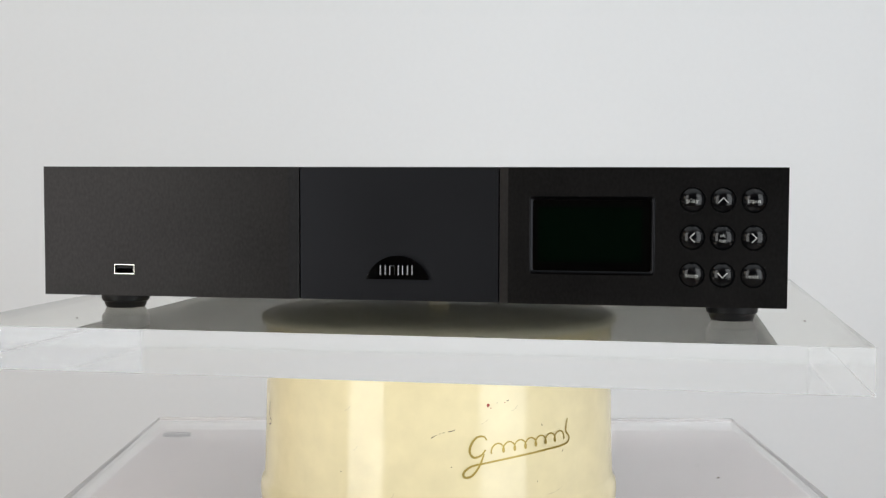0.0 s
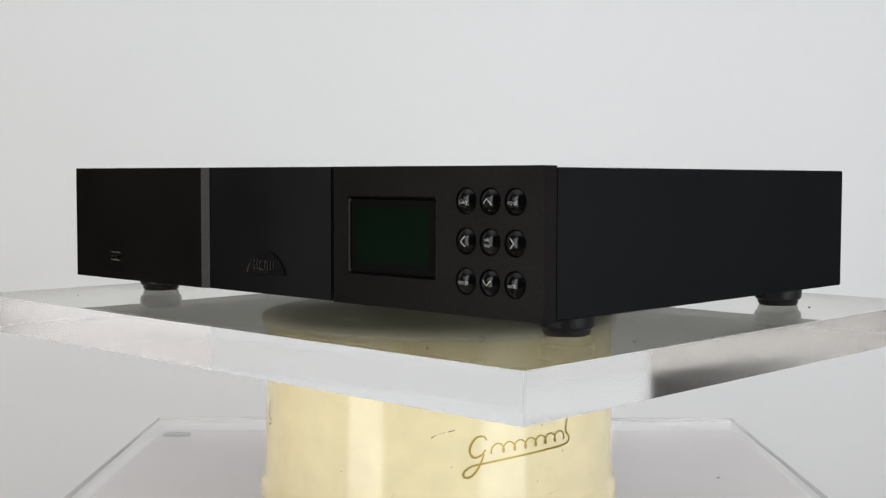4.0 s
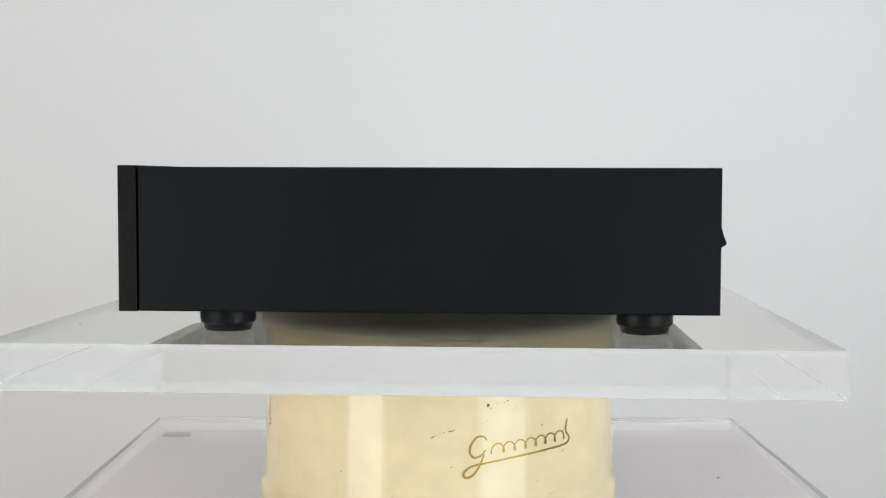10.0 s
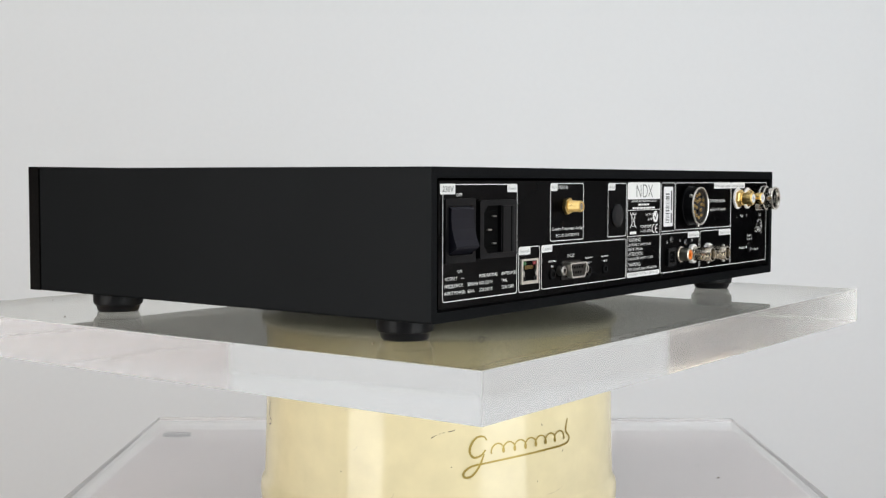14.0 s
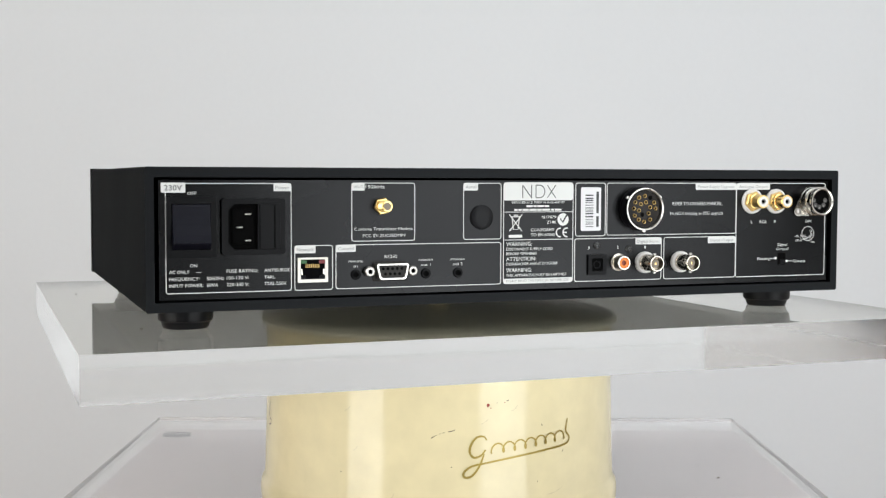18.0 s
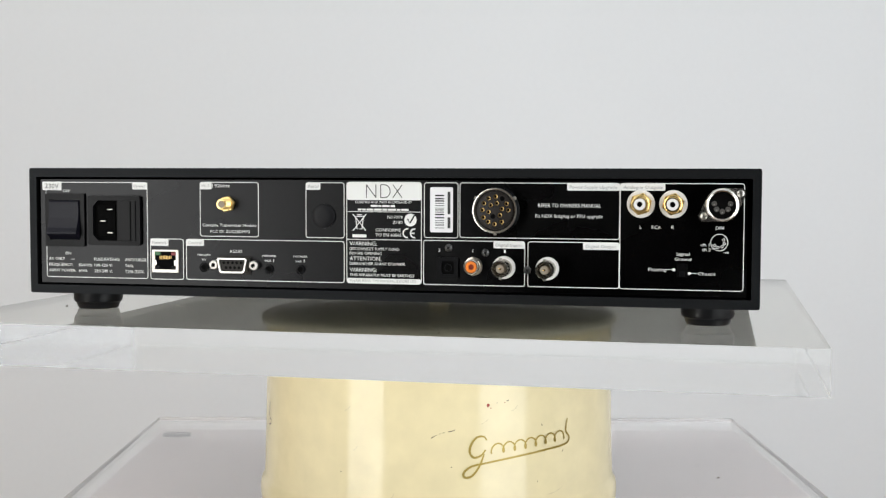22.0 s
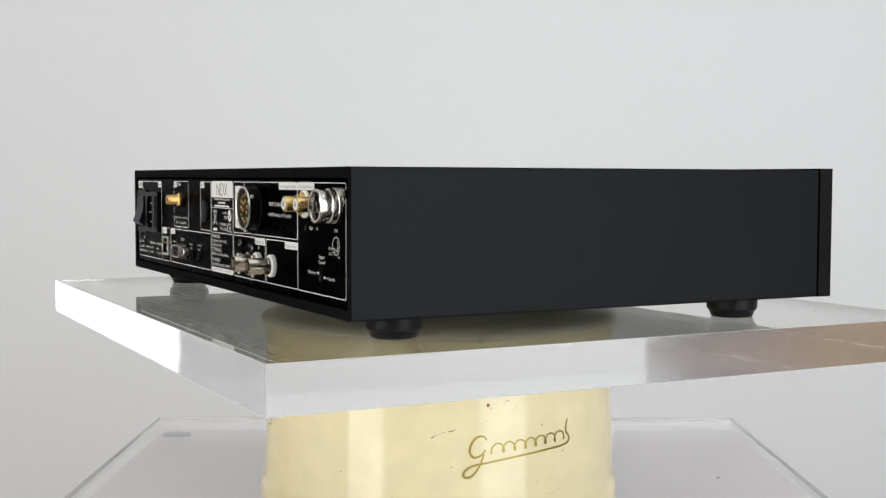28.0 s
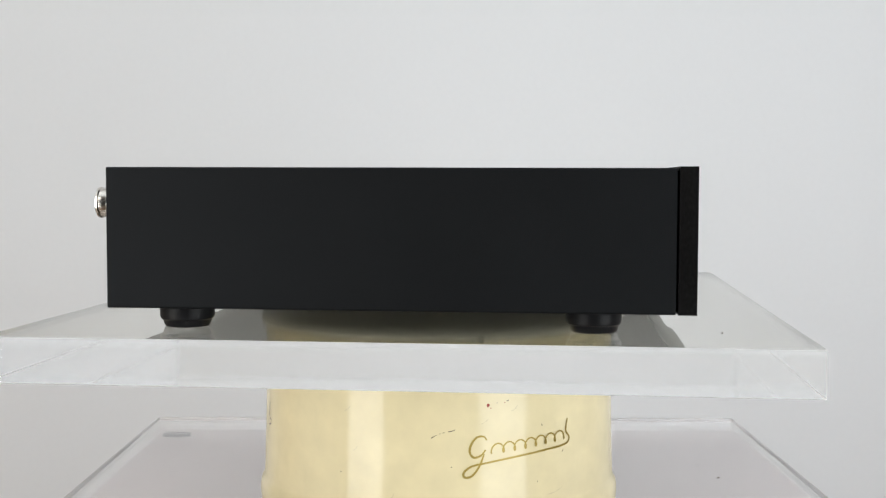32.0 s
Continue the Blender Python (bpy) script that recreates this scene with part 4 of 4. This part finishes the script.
# Digital sockets
ou, ov = (44.8, 31.8)
optical = part("optical_socket", put(sheet(bmesh.new(), rounded(ou - 6.0, ov - 5.9, ou + 6.0, ov + 5.9, 0.4, 2), [rounded(ou - 3.6, ov - 3.7, ou + 3.6, ov + 3.8, 1.0, 3)], 0.0, 1.6), REAR_FACE), PLASTIC, player, "square black optical socket")
part("shutter", put(block(bmesh.new(), ou - 3.7, ov - 3.8, 0.2, ou + 3.7, ov + 3.9, 0.8, 0.1, 1), REAR_FACE), GROOVE, optical)
turned("ring", (ou, ov), [(2.3, 0.8), (2.3, 1.2), (1.8, 1.2), (1.8, 0.8)], PLASTIC, optical)
orange = turned("phono_socket", (59.4, 32.9), [(5.2, 0), (5.2, 0.9), (4.3, 1.2), (4.2, 7.2), (3.9, 7.5), (3.3, 7.5), (3.3, 6.9)], AGED, player, "phono socket with orange core")
turned("core", (59.4, 32.9), [(3.35, 6.9), (3.0, 7.3), (1.6, 7.3), (1.6, 6.0)], ORANGE, orange)
turned("bore", (59.4, 32.9), [(1.62, 6.1), (0, 6.1)], DEEP_ORANGE, orange, n=16, smooth=False)
for at in ((76.9, 32.6), (101.4, 32.4)):
    bnc = turned("bayonet_socket", at, [(4.9, 2.4), (4.9, 4.0), (4.75, 4.2), (4.75, 14.6), (4.5, 15.2), (4.0, 15.2), (3.95, 9.0), (0, 9.0)], AGED, player, "round metal bayonet socket on a white bush")
    turned("bush", at, [(6.4, 0.0), (6.4, 2.0), (6.0, 2.5), (4.0, 2.5)], WHITE_PLASTIC, bnc, "white plastic bush")
    turned("core", at, [(2.4, 9.0), (2.4, 13.2), (2.0, 13.4), (0.6, 13.4)], BRONZE_CORE, bnc, n=20)
    turned("contact", at, [(0.6, 12.0), (0.6, 13.7), (0, 13.8)], GOLD, bnc, n=12)
    for s in (-1, 1):
        part("stud", put(block(bmesh.new(), at[0] - 0.8, at[1] + s * 5.2 - 0.8, 11.2, at[0] + 0.8, at[1] + s * 5.2 + 0.8, 12.8, 0.3, 1), REAR_FACE), STEEL, bnc)
for at in ((45.1, 43.0), (66.2, 40.6), (90.0, 31.3)):
    screw = turned("screw", at, [(2.2, 0), (2.15, 0.7), (1.7, 1.2), (0.8, 1.5), (0, 1.55)], DARK_STEEL, player, "small blackened steel cross-head screw", 24)
    for k in range(2):
        bm = block(bmesh.new(), -1.25, -0.22, 1.3, 1.25, 0.22, 1.62)
        bmesh.ops.transform(bm, matrix=Matrix.Translation((*at, 0)) @ Matrix.Rotation(radians(35 + 90 * k), 4, "Z"), verts=bm.verts)
        part("slot", put(bm, REAR_FACE), RUBBER, screw)

# Analogue sockets
for at in ((152.3, 68.5), (169.7, 68.5)):
    phono = turned("phono_socket", at, [(4.1, 3.6), (4.1, 11.6), (3.8, 12.0), (3.2, 12.0), (3.2, 11.4)], GOLD, player, "gold-plated phono socket with white washer")
    turned("washer", at, [(7.6, 0), (7.6, 0.9), (7.2, 1.3), (5.0, 1.3)], WHITE_PLASTIC, phono, "white insulating washer")
    turned("nut", at, [(6.2, 1.2), (6.2, 3.1), (5.6, 3.7), (0, 3.7)], GOLD, phono, n=6, turn=0.3, smooth=False)
    turned("shoulder", at, [(5.0, 3.6), (5.0, 4.6), (4.4, 5.0), (4.0, 5.0)], GOLD, phono)
    turned("core", at, [(3.25, 11.4), (3.1, 12.3), (1.5, 12.3), (1.5, 10.5)], WHITE_PLASTIC, phono)
    turned("bore", at, [(1.52, 10.6), (0, 10.6)], GROOVE, phono, n=16, smooth=False)
nu, nv = (195.6, 68.3)
E1, E2 = (186.0, 62.2), (205.1, 74.4)
outline = []
for i in range(60):
    d = Vector((math.cos(2 * math.pi * i / 60), math.sin(2 * math.pi * i / 60)))
    best = max(((Vector(c) + d * r) for c, r in (((nu, nv), 9.0), (E1, 2.9), (E2, 2.9))), key=lambda p: p.dot(d))
    if not outline or (Vector(outline[-1]) - best).length > 0.05:
        outline.append(tuple(best))
din = part("din_socket", put(sheet(bmesh.new(), outline, [], 0.0, 1.1), REAR_FACE), NICKEL, player, "round bright metal five-pin socket on a flange")
turned("shell", (nu, nv), [(9.0, 1.0), (8.9, 2.0), (8.6, 2.3), (8.6, 5.0), (7.9, 5.4), (7.8, 6.6), (8.1, 7.4), (8.0, 10.4), (8.6, 11.0), (8.5, 12.0), (8.0, 12.3), (7.3, 12.0), (6.9, 11.2), (6.8, 7.5)], NICKEL, din, n=44)
turned("insert", (nu, nv), [(6.9, 7.5), (6.9, 9.0), (6.6, 9.3), (0, 9.3)], GROOVE, din)
for a in (0, 45, 90, 135, 180):
    at = (nu + 4.2 * math.cos(radians(a + 180)), nv + 4.2 * math.sin(radians(a + 180)) + 0.8)
    turned("contact", at, [(1.45, 9.25), (1.45, 9.45), (1.0, 9.45), (1.0, 9.33), (0, 9.33)], GREY_INSERT, din, n=14)
    turned("clip", (at[0], at[1] - 0.5), [(0.35, 9.32), (0.3, 9.43), (0, 9.45)], STEEL, din, n=8)
for at in (E1, E2):
    turned("screw", at, [(2.0, 1.0), (1.9, 1.9), (1.2, 2.3), (0, 2.4)], STEEL, din, n=20)
gu, gv = (174.8, 32.7)
ground = part("ground_switch", put(block(bmesh.new(), gu - 2.9, gv - 3.7, 0.0, gu + 2.9, gv + 3.7, 0.15), REAR_FACE), GROOVE, player, "small recessed black slide switch")
part("slider", put(block(bmesh.new(), gu - 1.6, gv - 3.3, 0.1, gu + 1.6, gv - 0.4, 1.0, 0.3, 1), REAR_FACE), PLASTIC, ground)



# ---- movement: plate and player turn together ----
def heading(t):
    k = (t - 16.0) / 16.0
    slow = 0.40 - 0.72 * (1 - math.cos(math.pi * min(t, 5.0) / 5.0)) / 2 + 0.32 * (1 - math.cos(math.pi * min(max(t - 6.0, 0.0), 5.0) / 5.0)) / 2
    return slow - 10.213 - 8.2918 * t - 0.384 * k * k + 0.041 * (k ** 3 - k)


def motions():
    for thing, (x, y) in ((table, PLATE_AT), (player, PLAYER_AT)):
        rows = []
        for i in range(33):
            turn = Matrix.Rotation(radians(heading(i)), 4, "Z")
            rows.append((float(i), Matrix.Translation((-0.0005, -0.0003, 0.0)) @ turn @ Matrix.Translation((x, y, 0.0))))
        walk(thing, rows)


motions()
